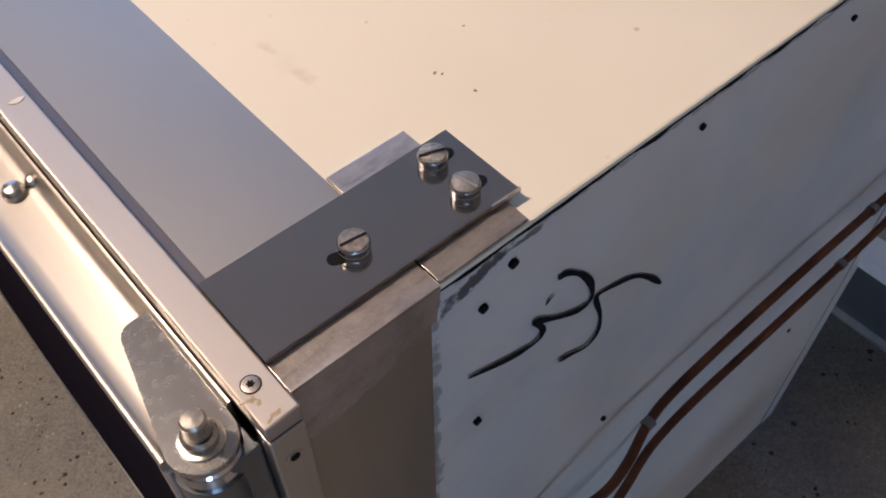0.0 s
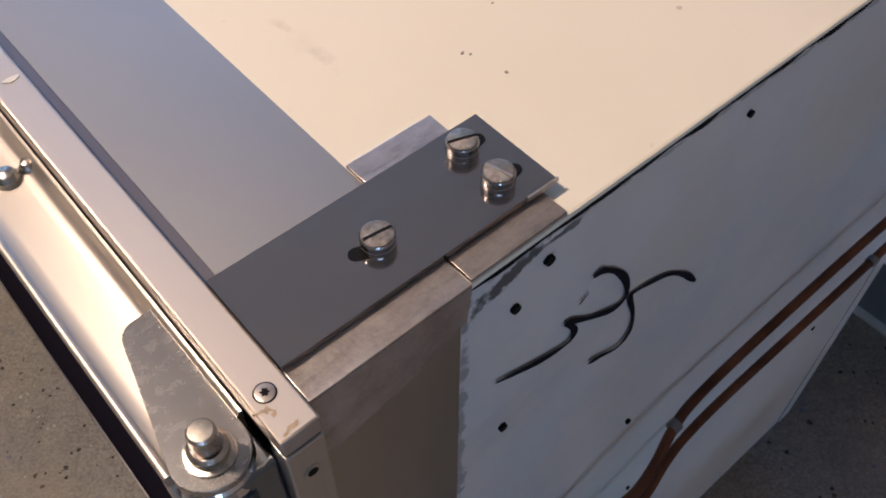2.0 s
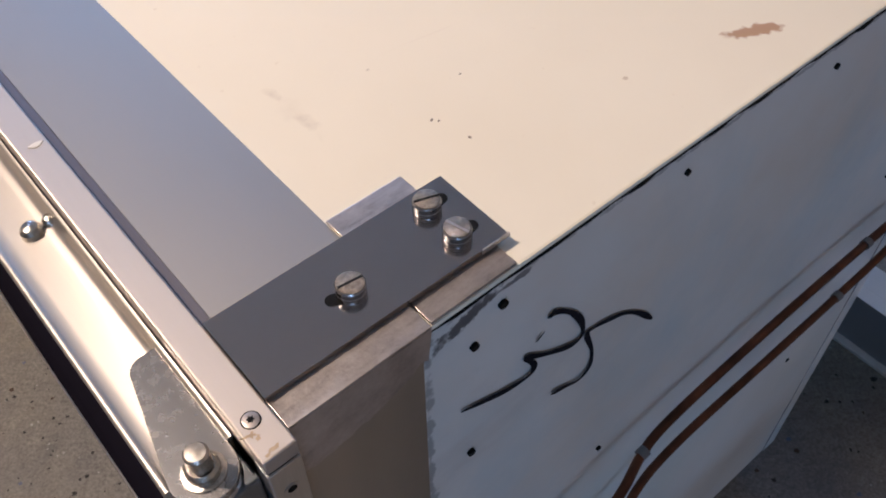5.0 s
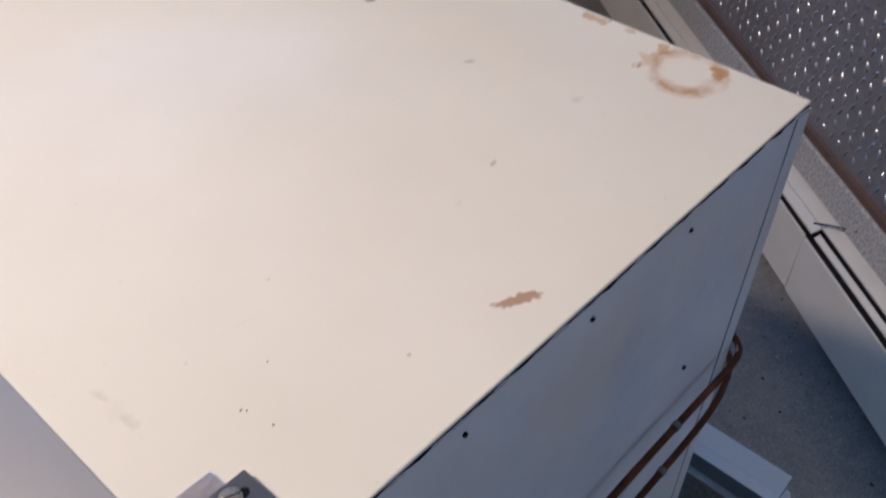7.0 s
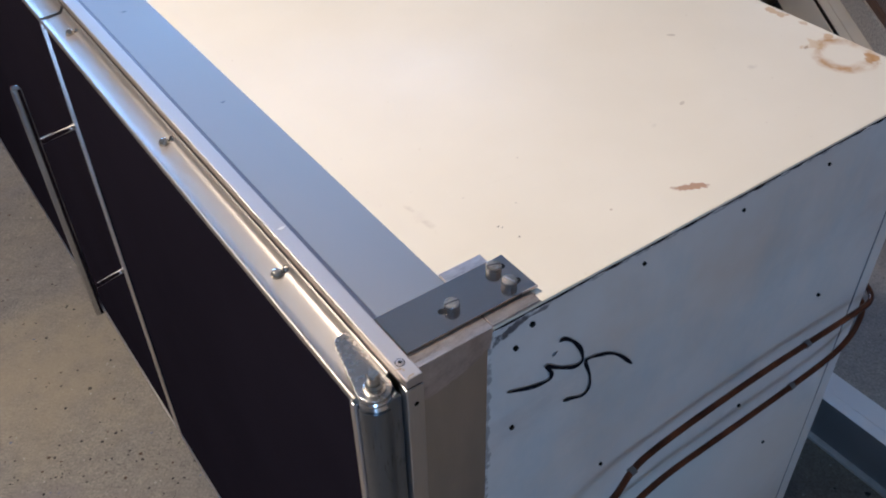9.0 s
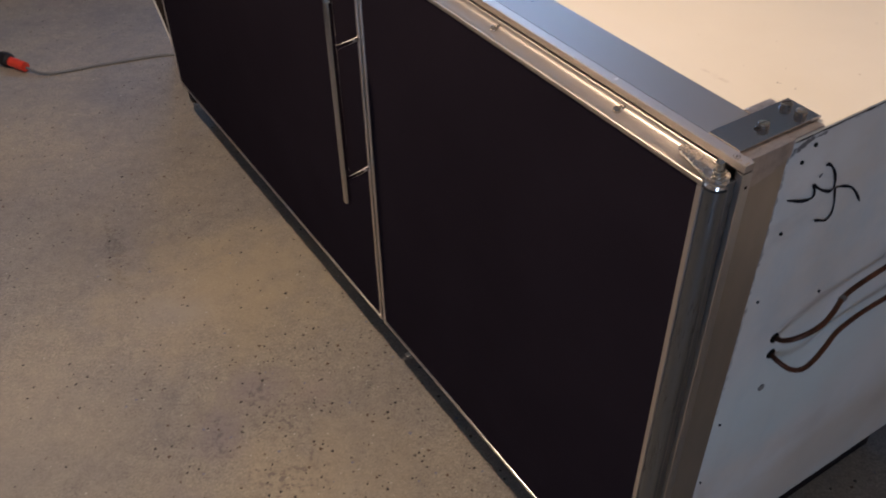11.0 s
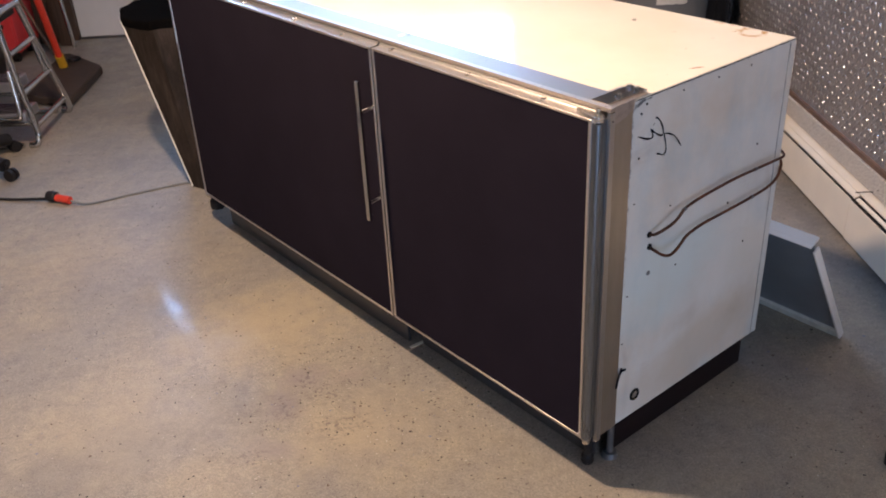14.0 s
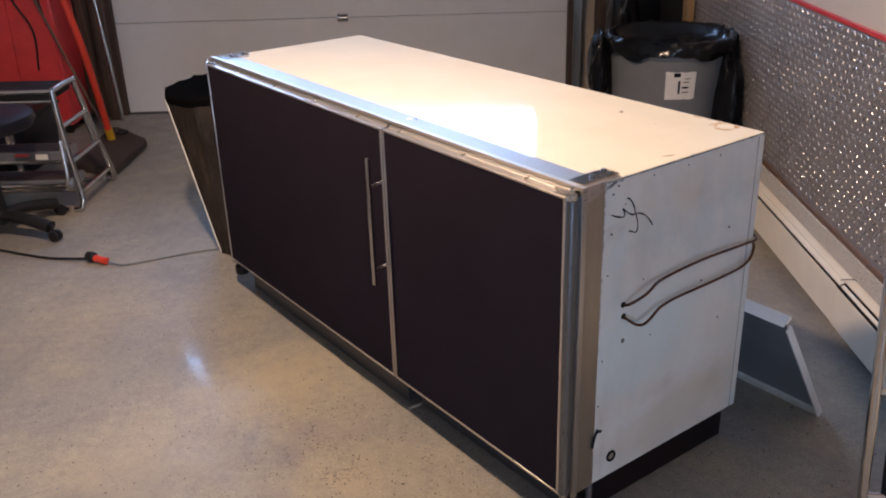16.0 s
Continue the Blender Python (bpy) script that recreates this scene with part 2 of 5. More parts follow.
BOLT_TOP = plain("worn_bolt_top", (0.25, 0.21, 0.165), 0.30, 1.0, 0.65, 420.0, 0.6)
BOLT_SIDE = plain("dark_zinc_bolt", (0.40, 0.40, 0.41), 0.06, 1.0, 0.3, 260.0, 0.16)
TUBE_STEEL = plain("polished_tube", (0.62, 0.61, 0.60), 0.2, 1.0, 0.1, 40.0, 0.02)
COPPER = mat("oxidised_copper", (0.30, 0.13, 0.07), 0.34, 1.0)
k = Nodes(COPPER)
k.colour(k.ramp(k.noise(24.0, 5.0), (0.3, (0.045, 0.028, 0.022)), (0.52, (0.105, 0.052, 0.036)), (0.76, (0.21, 0.095, 0.058))))
k.rough(0.25, 0.5, k.noise(40.0))
TAUPE = mat("taupe_strip", (0.40, 0.34, 0.28), 0.30, 0.85)
k = Nodes(TAUPE)
k.colour(k.ramp(k.noise(14.0, 5.0, 0.6, (2, 2, 0.5)), (0.3, (0.39, 0.345, 0.285)), (0.7, (0.47, 0.415, 0.345))))
k.rough(0.24, 0.38, k.noise(30.0))
k.bump(k.noise(90.0), 0.08)
TAPE = mat("bare_galvanised", (0.40, 0.36, 0.31), 0.36, 0.85)
k = Nodes(TAPE)
k.colour(k.mix(k.ramp(k.noise(95.0, 5.0, 0.8, (0.25, 1.0, 1.2)), (0.62, 0.0), (0.72, 0.5)), k.ramp(k.noise(75.0, 6.0, 0.75, (0.8, 2.0, 0.8)), (0.34, (0.37, 0.325, 0.30)), (0.5, (0.50, 0.445, 0.41)), (0.68, (0.60, 0.55, 0.515))), (0.10, 0.085, 0.075)))
k.rough(0.26, 0.50, k.noise(60.0, 4.0, 0.7))
k.bump(k.noise(110.0, 4.0, 0.65), 0.28, 0.0012)
BLACK_PANEL = plain("black_laminate", (0.0200, 0.0163, 0.0232), 0.28, 0.0, 0.12, 7.0, 0.02, Specular_IOR_Level=0.0)
BLACK = plain("black_plastic", (0.013, 0.012, 0.014), 0.5, 0.0, 0.2, 40.0, 0.05, Specular_IOR_Level=0.3)
BLACK_TOE = plain("black_toe_kick", (0.010, 0.006, 0.007), 0.5, 0.0, 0.25, 20.0, 0.05, Specular_IOR_Level=0.15)
GREY_TOE = plain("charcoal_kick_plate", (0.035, 0.036, 0.040), 0.35, 0.0, 0.2, 14.0, 0.04)
RUBBER = plain("dark_gap", (0.007, 0.0065, 0.006), 0.7, 0.0, 0.2, 60.0, 0.1, Specular_IOR_Level=0.12)
SEAM_STEEL = brushed("mauve_seam_steel", (0.17, 0.155, 0.165), 0.42, (30.0, 1.0, 30.0), 0.05, 0.01)
INK = plain("marker_ink", (0.008, 0.008, 0.013), 0.7, 0.0, 0.2, 300.0, 0.0, Specular_IOR_Level=0.08)

FLOOR = mat("flake_epoxy", (0.30, 0.28, 0.25), 0.22, Specular_IOR_Level=0.36)
k = Nodes(FLOOR)
patch = k.noise(1.3, 5.0, 0.65)
col = k.ramp(patch, (0.34, (0.215, 0.21, 0.215)), (0.50, (0.285, 0.265, 0.232)), (0.66, (0.35, 0.322, 0.265)))
col = k.mix(0.38, col, k.ramp(k.noise(210.0, 3.0, 0.75), (0.34, (0.13, 0.12, 0.12)), (0.66, (0.50, 0.475, 0.435))))
col = k.mix(1.0, col, k.ramp(k.noise(105.0, 3.0, 0.8), (0.36, (0.83, 0.825, 0.84)), (0.5, (0.98, 0.98, 0.985)), (0.66, (1.12, 1.11, 1.09))), "MULTIPLY")
worn = k.ramp(k.noise(9.0, 5.0, 0.62), (0.36, 0.0), (0.76, 1.0))
col = k.mix(k.math("MULTIPLY", worn, 0.28), col, (0.38, 0.34, 0.28))
stain = k.ramp(k.noise(1.9, 5.0, 0.62), (0.52, 0.0), (0.72, 1.0))
col = k.mix(k.math("MULTIPLY", stain, 0.50), col, (0.16, 0.16, 0.19))
cloud = k.ramp(k.noise(24.0, 4.0, 0.7), (0.50, 0.0), (0.66, 1.0))
col = k.mix(k.math("MULTIPLY", cloud, 0.26), col, (0.16, 0.155, 0.165))
mottle = k.ramp(k.noise(5.5, 6.0, 0.72), (0.40, 0.0), (0.62, 1.0))
col = k.mix(k.math("MULTIPLY", mottle, 0.34), col, (0.19, 0.185, 0.19))
col = k.mix(1.0, col, k.ramp(k.noise(2.7, 7.0, 0.72), (0.38, (0.86, 0.87, 0.90)), (0.50, (1.0, 0.99, 0.97)), (0.62, (1.12, 1.08, 0.99))), "MULTIPLY")
col = k.mix(1.0, col, k.ramp(k.noise(36.0, 5.0, 0.72), (0.36, (0.92, 0.92, 0.925)), (0.62, (1.07, 1.065, 1.06))), "MULTIPLY")
# worn, blotched places where the coating has gone thin
for cn, cu, rn, ru, turn, c, amt in ((-0.70, 0.46, 0.10, 0.07, 20, (0.235, 0.21, 0.235), 0.62), (-0.75, 0.34, 0.06, 0.11, 10, (0.225, 0.205, 0.23), 0.68), (-0.76, 0.17, 0.10, 0.06, -20, (0.24, 0.22, 0.24), 0.6),
                                     (-0.60, 0.46, 0.07, 0.05, 30, (0.34, 0.28, 0.27), 0.45), (-0.80, 0.80, 0.40, 0.26, 25, (0.41, 0.35, 0.25), 0.6), (-0.55, 0.22, 0.22, 0.20, 0, (0.42, 0.36, 0.265), 0.45), (-1.15, 0.30, 0.35, 0.30, 0, (0.39, 0.35, 0.28), 0.4), (-0.95, 0.66, 0.10, 0.07, 0, (0.33, 0.33, 0.33), 0.4)):
    m_, _ = k.blob(cn, cu, rn, ru, turn, 0.45, 14.0, "xy", 0.9)
    col = k.mix(k.math("MULTIPLY", m_, amt), col, c)
for cn, cu, rn, ru, turn in ((-0.70, 0.455, 0.05, 0.04, 30), (-0.64, 0.38, 0.07, 0.08, -20), (-0.75, 0.33, 0.05, 0.07, 10), (-0.60, 0.25, 0.10, 0.08, 0), (-0.80, 0.14, 0.09, 0.05, 10)):
    m_, _ = k.blob(cn, cu, rn, ru, turn, 0.6, 22.0, "xy", 0.8)
    grain = k.ramp(k.noise(75.0, 4.0, 0.7), (0.50, 0.0), (0.60, 1.0))
    col = k.mix(k.math("MULTIPLY", k.math("MULTIPLY", m_, grain), 0.62), col, (0.10, 0.09, 0.105))
thick = k.ramp(k.noise(3.1, 5.0, 0.68), (0.40, 0.28), (0.62, 0.95))
flaky, _ = k.blob(-0.46, 0.42, 0.52, 0.46, 0, 0.25, 5.0, "xy", 0.8)
thick = k.math("MULTIPLY", thick, k.math("ADD", k.math("MULTIPLY", flaky, 1.25), 0.45))
jag = k.math("MULTIPLY", k.math("SUBTRACT", k.noise(420.0, 2.0), 0.5), 0.42)
for size, share, dark, amount, lo, hi in ((104.0, 0.80, (0.022, 0.021, 0.024), 0.95, 0.10, 0.32), (78.0, 0.92, (0.075, 0.042, 0.025), 0.90, 0.12, 0.30), (125.0, 0.90, (0.60, 0.59, 0.57), 0.65, 0.08, 0.26),
                                          (62.0, 0.945, (0.022, 0.020, 0.022), 0.92, 0.08, 0.26), (70.0, 0.96, (0.13, 0.16, 0.27), 0.80, 0.10, 0.28)):
    v = k.voronoi(size)
    pick = k.node("ShaderNodeSeparateColor")
    k.link(v.outputs["Color"], pick.inputs[0])
    chosen = k.math("LESS_THAN", pick.outputs[0], k.math("MULTIPLY", thick, 1.0 - share))
    wide = k.math("ADD", k.math("MULTIPLY", pick.outputs[1], hi - lo), lo)
    core = k.math("LESS_THAN", k.math("ADD", v.outputs["Distance"], jag), wide)
    col = k.mix(k.math("MULTIPLY", k.math("MULTIPLY", chosen, core), amount), col, dark)
k.colour(col)
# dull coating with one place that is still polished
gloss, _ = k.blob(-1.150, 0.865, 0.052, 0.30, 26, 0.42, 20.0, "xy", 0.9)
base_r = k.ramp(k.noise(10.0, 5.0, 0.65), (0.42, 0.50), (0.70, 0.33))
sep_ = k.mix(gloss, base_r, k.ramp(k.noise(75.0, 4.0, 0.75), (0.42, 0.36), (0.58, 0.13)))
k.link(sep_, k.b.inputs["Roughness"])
wave = k.math("ADD", k.math("MULTIPLY", k.noise(11.0, 3.0), 0.6), k.math("MULTIPLY", k.noise(70.0, 3.0), 0.14))
k.bump(wave, 0.25, 0.005)

TREAD = mat("tread_plate_aluminium", (0.60, 0.57, 0.56), 0.40, 0.7)
k = Nodes(TREAD)
k.colour(k.ramp(k.noise(3.0, 5.0), (0.3, (0.36, 0.32, 0.30)), (0.7, (0.47, 0.42, 0.395))))
k.rough(0.24, 0.42, k.noise(18.0, 5.0))
k.bump(k.noise(220.0), 0.05)
TREAD_BAR = plain("polished_tread_bar", (0.66, 0.63, 0.61), 0.27, 1.0, 0.1, 30.0, 0.02)
RED = plain("red_paint", (0.72, 0.055, 0.060), 0.35, 0.0, 0.15, 12.0, 0.02)
RED_TRIM = plain("red_plastic_trim", (0.55, 0.03, 0.035), 0.35, 0.0, 0.1, 25.0, 0.02)
ORANGE_RED = plain("orange_red_plastic", (0.66, 0.055, 0.03), 0.35, 0.0, 0.1, 30.0, 0.02)
YELLOW = plain("yellow_plastic", (0.65, 0.38, 0.03), 0.4, 0.0, 0.1, 30.0, 0.02)
WALL = plain("beige_wall_paint", (0.52, 0.45, 0.37), 0.75, 0.0, 0.05, 9.0, 0.1)
CEIL = plain("white_ceiling_paint", (0.62, 0.58, 0.52), 0.85, 0.0, 0.05, 9.0, 0.1)
DOORWHITE = plain("white_door_paint", (0.71, 0.70, 0.695), 0.45, 0.0, 0.05, 6.0, 0.06)
HEATER = plain("cream_heater_enamel", (0.70, 0.635, 0.53), 0.38, 0.0, 0.07, 10.0, 0.03)
WOOD_TRIM = plain("brown_wood_trim", (0.13, 0.075, 0.05), 0.55, 0.0, 0.25, 30.0, 0.15)
CONCRETE = plain("painted_concrete_ledge", (0.48, 0.44, 0.38), 0.6, 0.0, 0.15, 60.0, 0.2)
k = Nodes(CONCRETE)
col = k.ramp(k.noise(160.0, 4.0, 0.75), (0.38, (0.30, 0.27, 0.24)), (0.60, (0.56, 0.52, 0.46)))
k.colour(k.mix(k.ramp(k.noise(30.0, 5.0, 0.7), (0.60, 0.0), (0.72, 0.7)), col, (0.22, 0.17, 0.14)))
k.bump(k.noise(140.0, 4.0, 0.7), 0.5, 0.002)
GALV = plain("galvanised_sheet", (0.36, 0.40, 0.43), 0.38, 0.85, 0.14, 16.0, 0.04)
GREY_CAN = plain("grey_plastic_can", (0.15, 0.155, 0.16), 0.5, 0.0, 0.1, 14.0, 0.06)
BAG = plain("black_bin_liner", (0.007, 0.007, 0.0085), 0.20, 0.0, 0.2, 30.0, 0.1, Specular_IOR_Level=0.28)
PAPER = plain("white_paper_label", (0.66, 0.63, 0.58), 0.7, 0.0, 0.08, 60.0, 0.03)
LUMBER = mat("stained_lumber", (0.16, 0.09, 0.055), 0.6)
k = Nodes(LUMBER)
k.colour(k.ramp(k.noise(12.0, 5.0, 0.6, (4, 4, 0.25)), (0.3, (0.035, 0.022, 0.018)), (0.7, (0.10, 0.06, 0.042))))
k.bump(k.noise(40.0, 4.0, 0.6, (4, 4, 0.2)), 0.15)
BIN_SIDE = mat("grimy_bin_metal", (0.05, 0.04, 0.03), 0.6, Specular_IOR_Level=0.10)
k = Nodes(BIN_SIDE)
col = k.ramp(k.noise(11.0, 6.0, 0.7, (2.2, 2.2, 0.5)), (0.3, (0.012, 0.009, 0.007)), (0.55, (0.036, 0.027, 0.022)), (0.8, (0.085, 0.066, 0.054)))
col = k.mix(k.ramp(k.noise(30.0, 4.0), (0.62, 0.0), (0.76, 0.4)), col, (0.11, 0.09, 0.07))
k.colour(col)
k.bump(k.noise(25.0), 0.15)
COVER = plain("dull_galvanised_cover", (0.19, 0.21, 0.235), 0.36, 0.35, 0.14, 9.0, 0.04)
TAN_WOOD = plain("tan_pine", (0.36, 0.22, 0.10), 0.6, 0.0, 0.2, 14.0, 0.1)
TAN_STAIN = plain("old_glue_stain", (0.36, 0.27, 0.17), 0.5, 0.0, 0.3, 600.0, 0.1)
MAROON = plain("maroon_paint", (0.10, 0.018, 0.02), 0.5, 0.0, 0.2, 14.0, 0.05)
BIN_LINER = plain("dull_black_liner", (0.004, 0.0038, 0.0038), 0.8, 0.0, 0.2, 60.0, 0.1, Specular_IOR_Level=0.0)
PALE_EDGE = plain("worn_pale_edge", (0.62, 0.60, 0.55), 0.45, 0.0, 0.2, 40.0, 0.08)
BRISTLE = plain("brown_bristle", (0.045, 0.030, 0.024), 0.8, 0.0, 0.4, 120.0, 0.4)
TREAD_METAL = plain("worn_silver_tread", (0.34, 0.345, 0.37), 0.34, 0.75, 0.15, 30.0, 0.05)
GREY_METAL = plain("grey_tread_metal", (0.16, 0.165, 0.18), 0.4, 0.6, 0.15, 30.0, 0.05)
NAVY = plain("navy_vinyl", (0.010, 0.0100, 0.016), 0.36, 0.0, 0.2, 30.0, 0.05, Specular_IOR_Level=0.25)
ORANGE_WOOD = plain("orange_leather", (0.40, 0.13, 0.05), 0.5, 0.0, 0.2, 20.0, 0.1)
GLASS = mat("window_glass", (1, 1, 1), 0.02, 0.0, Transmission_Weight=1.0, IOR=1.45)
BULB = mat("bulb_glass", (1, 0.9, 0.8), 0.3)
BULB.node_tree.nodes["Principled BSDF"].inputs["Emission Color"].default_value = (1.0, 0.72, 0.45, 1)
BULB.node_tree.nodes["Principled BSDF"].inputs["Emission Strength"].default_value = 20.0

# ---- mesh helpers ----


def box(bm, x0, x1, y0, y1, z0, z1, bevel=0.0, seg=2):
    r = bmesh.ops.create_cube(bm, size=1.0)
    vs = r["verts"]
    bmesh.ops.scale(bm, vec=(x1 - x0, y1 - y0, z1 - z0), verts=vs)
    bmesh.ops.translate(bm, vec=((x0 + x1) / 2, (y0 + y1) / 2, (z0 + z1) / 2), verts=vs)
    if bevel:
        es = list({e for v in vs for e in v.link_edges})
        bmesh.ops.bevel(bm, geom=es, offset=bevel, segments=seg, affect="EDGES", profile=0.5)
    return bm


def rod(bm, a, b, r0, r1=None, seg=20, least=18):
    """A capped cone or cylinder from a to b."""
    a, b = Vector(a), Vector(b)
    m = Matrix.Translation((a + b) / 2) @ (b - a).to_track_quat("Z", "Y").to_matrix().to_4x4()
    bmesh.ops.create_cone(bm, cap_ends=True, segments=max(seg, least), radius1=r0, radius2=r0 if r1 is None else r1, depth=(b - a).length, matrix=m)
    return bm


def smooth_line(pts, n=6):
    """Catmull-Rom through the points."""
    p = [Vector(q) for q in pts]
    p = [2 * p[0] - p[1], *p, 2 * p[-1] - p[-2]]
    out = []
    for i in range(1, len(p) - 2):
        for j in range(n):
            t = j / n
            a, b, c, d = p[i - 1:i + 3]
            out.append(0.5 * (2 * b + (c - a) * t + (2 * a - 5 * b + 4 * c - d) * t * t + (3 * b - a - 3 * c + d) * t ** 3))
    return [*out, p[-2]]


def sweep(bm, pts, r, seg=12, flat=(1.0, 1.0), taper=None, up=None):
    """A tube along points; flat squashes its section."""
    seg = max(seg, 18)
    pts = [Vector(p) for p in pts]
    rings, side = [], None
    for i, p in enumerate(pts):
        d = (pts[min(i + 1, len(pts) - 1)] - pts[max(i - 1, 0)]).normalized()
        if side is None or up is not None:
            ref = Vector(up) if up is not None else (Vector((0, 0, 1)) if abs(d.z) < 0.9 else Vector((1, 0, 0)))
            side = d.cross(ref).normalized()
        side = (side - d * side.dot(d)).normalized()
        top = side.cross(d)
        w = r if taper is None else r * taper[i]
        rings.append([bm.verts.new(p + side * (w * flat[0] * math.cos(2 * math.pi * s / seg)) + top * (w * flat[1] * math.sin(2 * math.pi * s / seg))) for s in range(seg)])
    for q0, q1 in zip(rings, rings[1:]):
        for s in range(seg):
            bm.faces.new((q0[s], q0[(s + 1) % seg], q1[(s + 1) % seg], q1[s]))
    bm.faces.new(rings[0][::-1])
    bm.faces.new(rings[-1])
    return bm


def prism(bm, outline, z0, z1, bevel=0.0):
    """An outline in x and y, raised from z0 to z1."""
    vs = [bm.verts.new((x, y, z0)) for x, y in outline]
    fc = bm.faces.new(vs)
    r = bmesh.ops.extrude_face_region(bm, geom=[fc])
    up = [v for v in r["geom"] if isinstance(v, bmesh.types.BMVert)]
    bmesh.ops.translate(bm, vec=(0, 0, z1 - z0), verts=up)
    bmesh.ops.recalc_face_normals(bm, faces=bm.faces)
    if bevel:
        es = [e for e in bm.edges if all(v in up for v in e.verts)]
        bmesh.ops.bevel(bm, geom=es, offset=bevel, segments=2, affect="EDGES", profile=0.5)
    return bm


def lathe(bm, prof, seg=32, centre=(0, 0)):
    rings = [[bm.verts.new((centre[0] + r * math.cos(2 * math.pi * s / seg), centre[1] + r * math.sin(2 * math.pi * s / seg), z)) for s in range(seg)] for r, z in prof]
    for a, b in zip(rings, rings[1:]):
        for s in range(seg):
            bm.faces.new((a[s], a[(s + 1) % seg], b[(s + 1) % seg], b[s]))
    if prof[0][0] > 1e-6:
        bm.faces.new(rings[0][::-1])
    if prof[-1][0] > 1e-6:
        bm.faces.new(rings[-1])
    return bm


def stadium(ax, ay, bx, by, r, n=8):
    """Outline of a slot with round ends."""
    d = math.atan2(by - ay, bx - ax)
    out = [(bx + r * math.cos(d + math.pi * (i / n - 0.5)), by + r * math.sin(d + math.pi * (i / n - 0.5))) for i in range(n + 1)]
    return out + [(ax + r * math.cos(d + math.pi * (i / n + 0.5)), ay + r * math.sin(d + math.pi * (i / n + 0.5))) for i in range(n + 1)]


def mesh(name, bm, material, crease=21):
    bmesh.ops.recalc_face_normals(bm, faces=bm.faces)
    me = bpy.data.meshes.new(name)
    bm.to_mesh(me)
    bm.free()
    me.materials.append(material)
    for p in me.polygons:
        p.use_smooth = True
    me.set_sharp_from_angle(angle=radians(crease))
    return me


def part(name, bm, material, parent=None, label="", m=None, crease=21):
    ob = new(name, mesh(name, bm, material, crease))
    if parent is not None:
        ob.parent = parent
    if m is not None:
        ob.matrix_local = m
    return tagged(ob, label)


def thing(name, label, category, m=None, group="", kind=""):
    ob = new(name)
    ob.empty_display_size = 0.1
    if m is not None:
        ob.matrix_world = m
    return tagged(ob, label, category, group, kind)


def single(name, bm, material, label, category, m=None, kind="", group="", crease=21):
    ob = new(name, mesh(name, bm, material, crease))
    if m is not None:
        ob.matrix_world = m
    return tagged(ob, label, category, group, kind)


B = bmesh.new

# ---- the garage ----
N0, N1, U0, U1, TOP = -3.30, 1.06, -4.00, 4.17, 2.60
D0, D1, DH = -2.455, 0.47, 2.40         # the big door's opening


def structure(name, bm, material, label, m=G):
    return single(name, bm, material, label, name.split("_")[0], m, "structure")


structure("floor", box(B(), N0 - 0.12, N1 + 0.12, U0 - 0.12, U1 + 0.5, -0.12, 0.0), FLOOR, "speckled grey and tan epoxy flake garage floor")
structure("ceiling", box(B(), N0 - 0.12, N1 + 0.12, U0 - 0.12, U1 + 0.12, TOP, TOP + 0.1), CEIL, "plain off-white painted garage ceiling")
structure("wall_east", box(B(), N1, N1 + 0.12, U0 - 0.12, U1 + 0.12, 0, TOP), WALL, "beige painted wall above a tread-plate wainscot")
structure("wall_west", box(B(), N0 - 0.12, N0, U0 - 0.12, U1 + 0.12, 0, TOP), WALL, "beige painted side wall of the garage")
bm = B()
box(bm, N0, D0 - 0.09, U1, U1 + 0.12, 0, TOP)
box(bm, D1 + 0.09, N1, U1, U1 + 0.12, 0, TOP)
box(bm, D0 - 0.09, D1 + 0.09, U1, U1 + 0.12, DH + 0.05, TOP)
structure("wall_north", bm, WALL, "beige wall round the overhead garage door")
# rear wall with one window
bm = B()
WX0, WX1, WZ0, WZ1 = -0.12, 0.82, 0.05, 1.95
box(bm, N0, WX0, U0 - 0.12, U0, 0, TOP)
box(bm, WX1, N1, U0 - 0.12, U0, 0, TOP)
box(bm, WX0, WX1, U0 - 0.12, U0, 0, WZ0)
box(bm, WX0, WX1, U0 - 0.12, U0, WZ1, TOP)
structure("wall_south", bm, WALL, "beige rear wall with one glazed door")
win = thing("window_1", "glazed rear door that lets in cool daylight", "window", G, kind="structure")
bm = B()
for a in ((WX0, WX0 + 0.05, WZ0, WZ1), (WX1 - 0.05, WX1, WZ0, WZ1), (WX0 + 0.05, WX1 - 0.05, WZ0, WZ0 + 0.05), (WX0 + 0.05, WX1 - 0.05, WZ1 - 0.05, WZ1)):
    box(bm, a[0], a[1], U0 - 0.10, U0 - 0.04, a[2], a[3], 0.004)
part("window_frame", bm, DOORWHITE, win)
pane = part("pane", box(B(), WX0 + 0.05, WX1 - 0.05, U0 - 0.075, U0 - 0.069, WZ0 + 0.05, WZ1 - 0.05), GLASS, win)
pane.visible_shadow = False

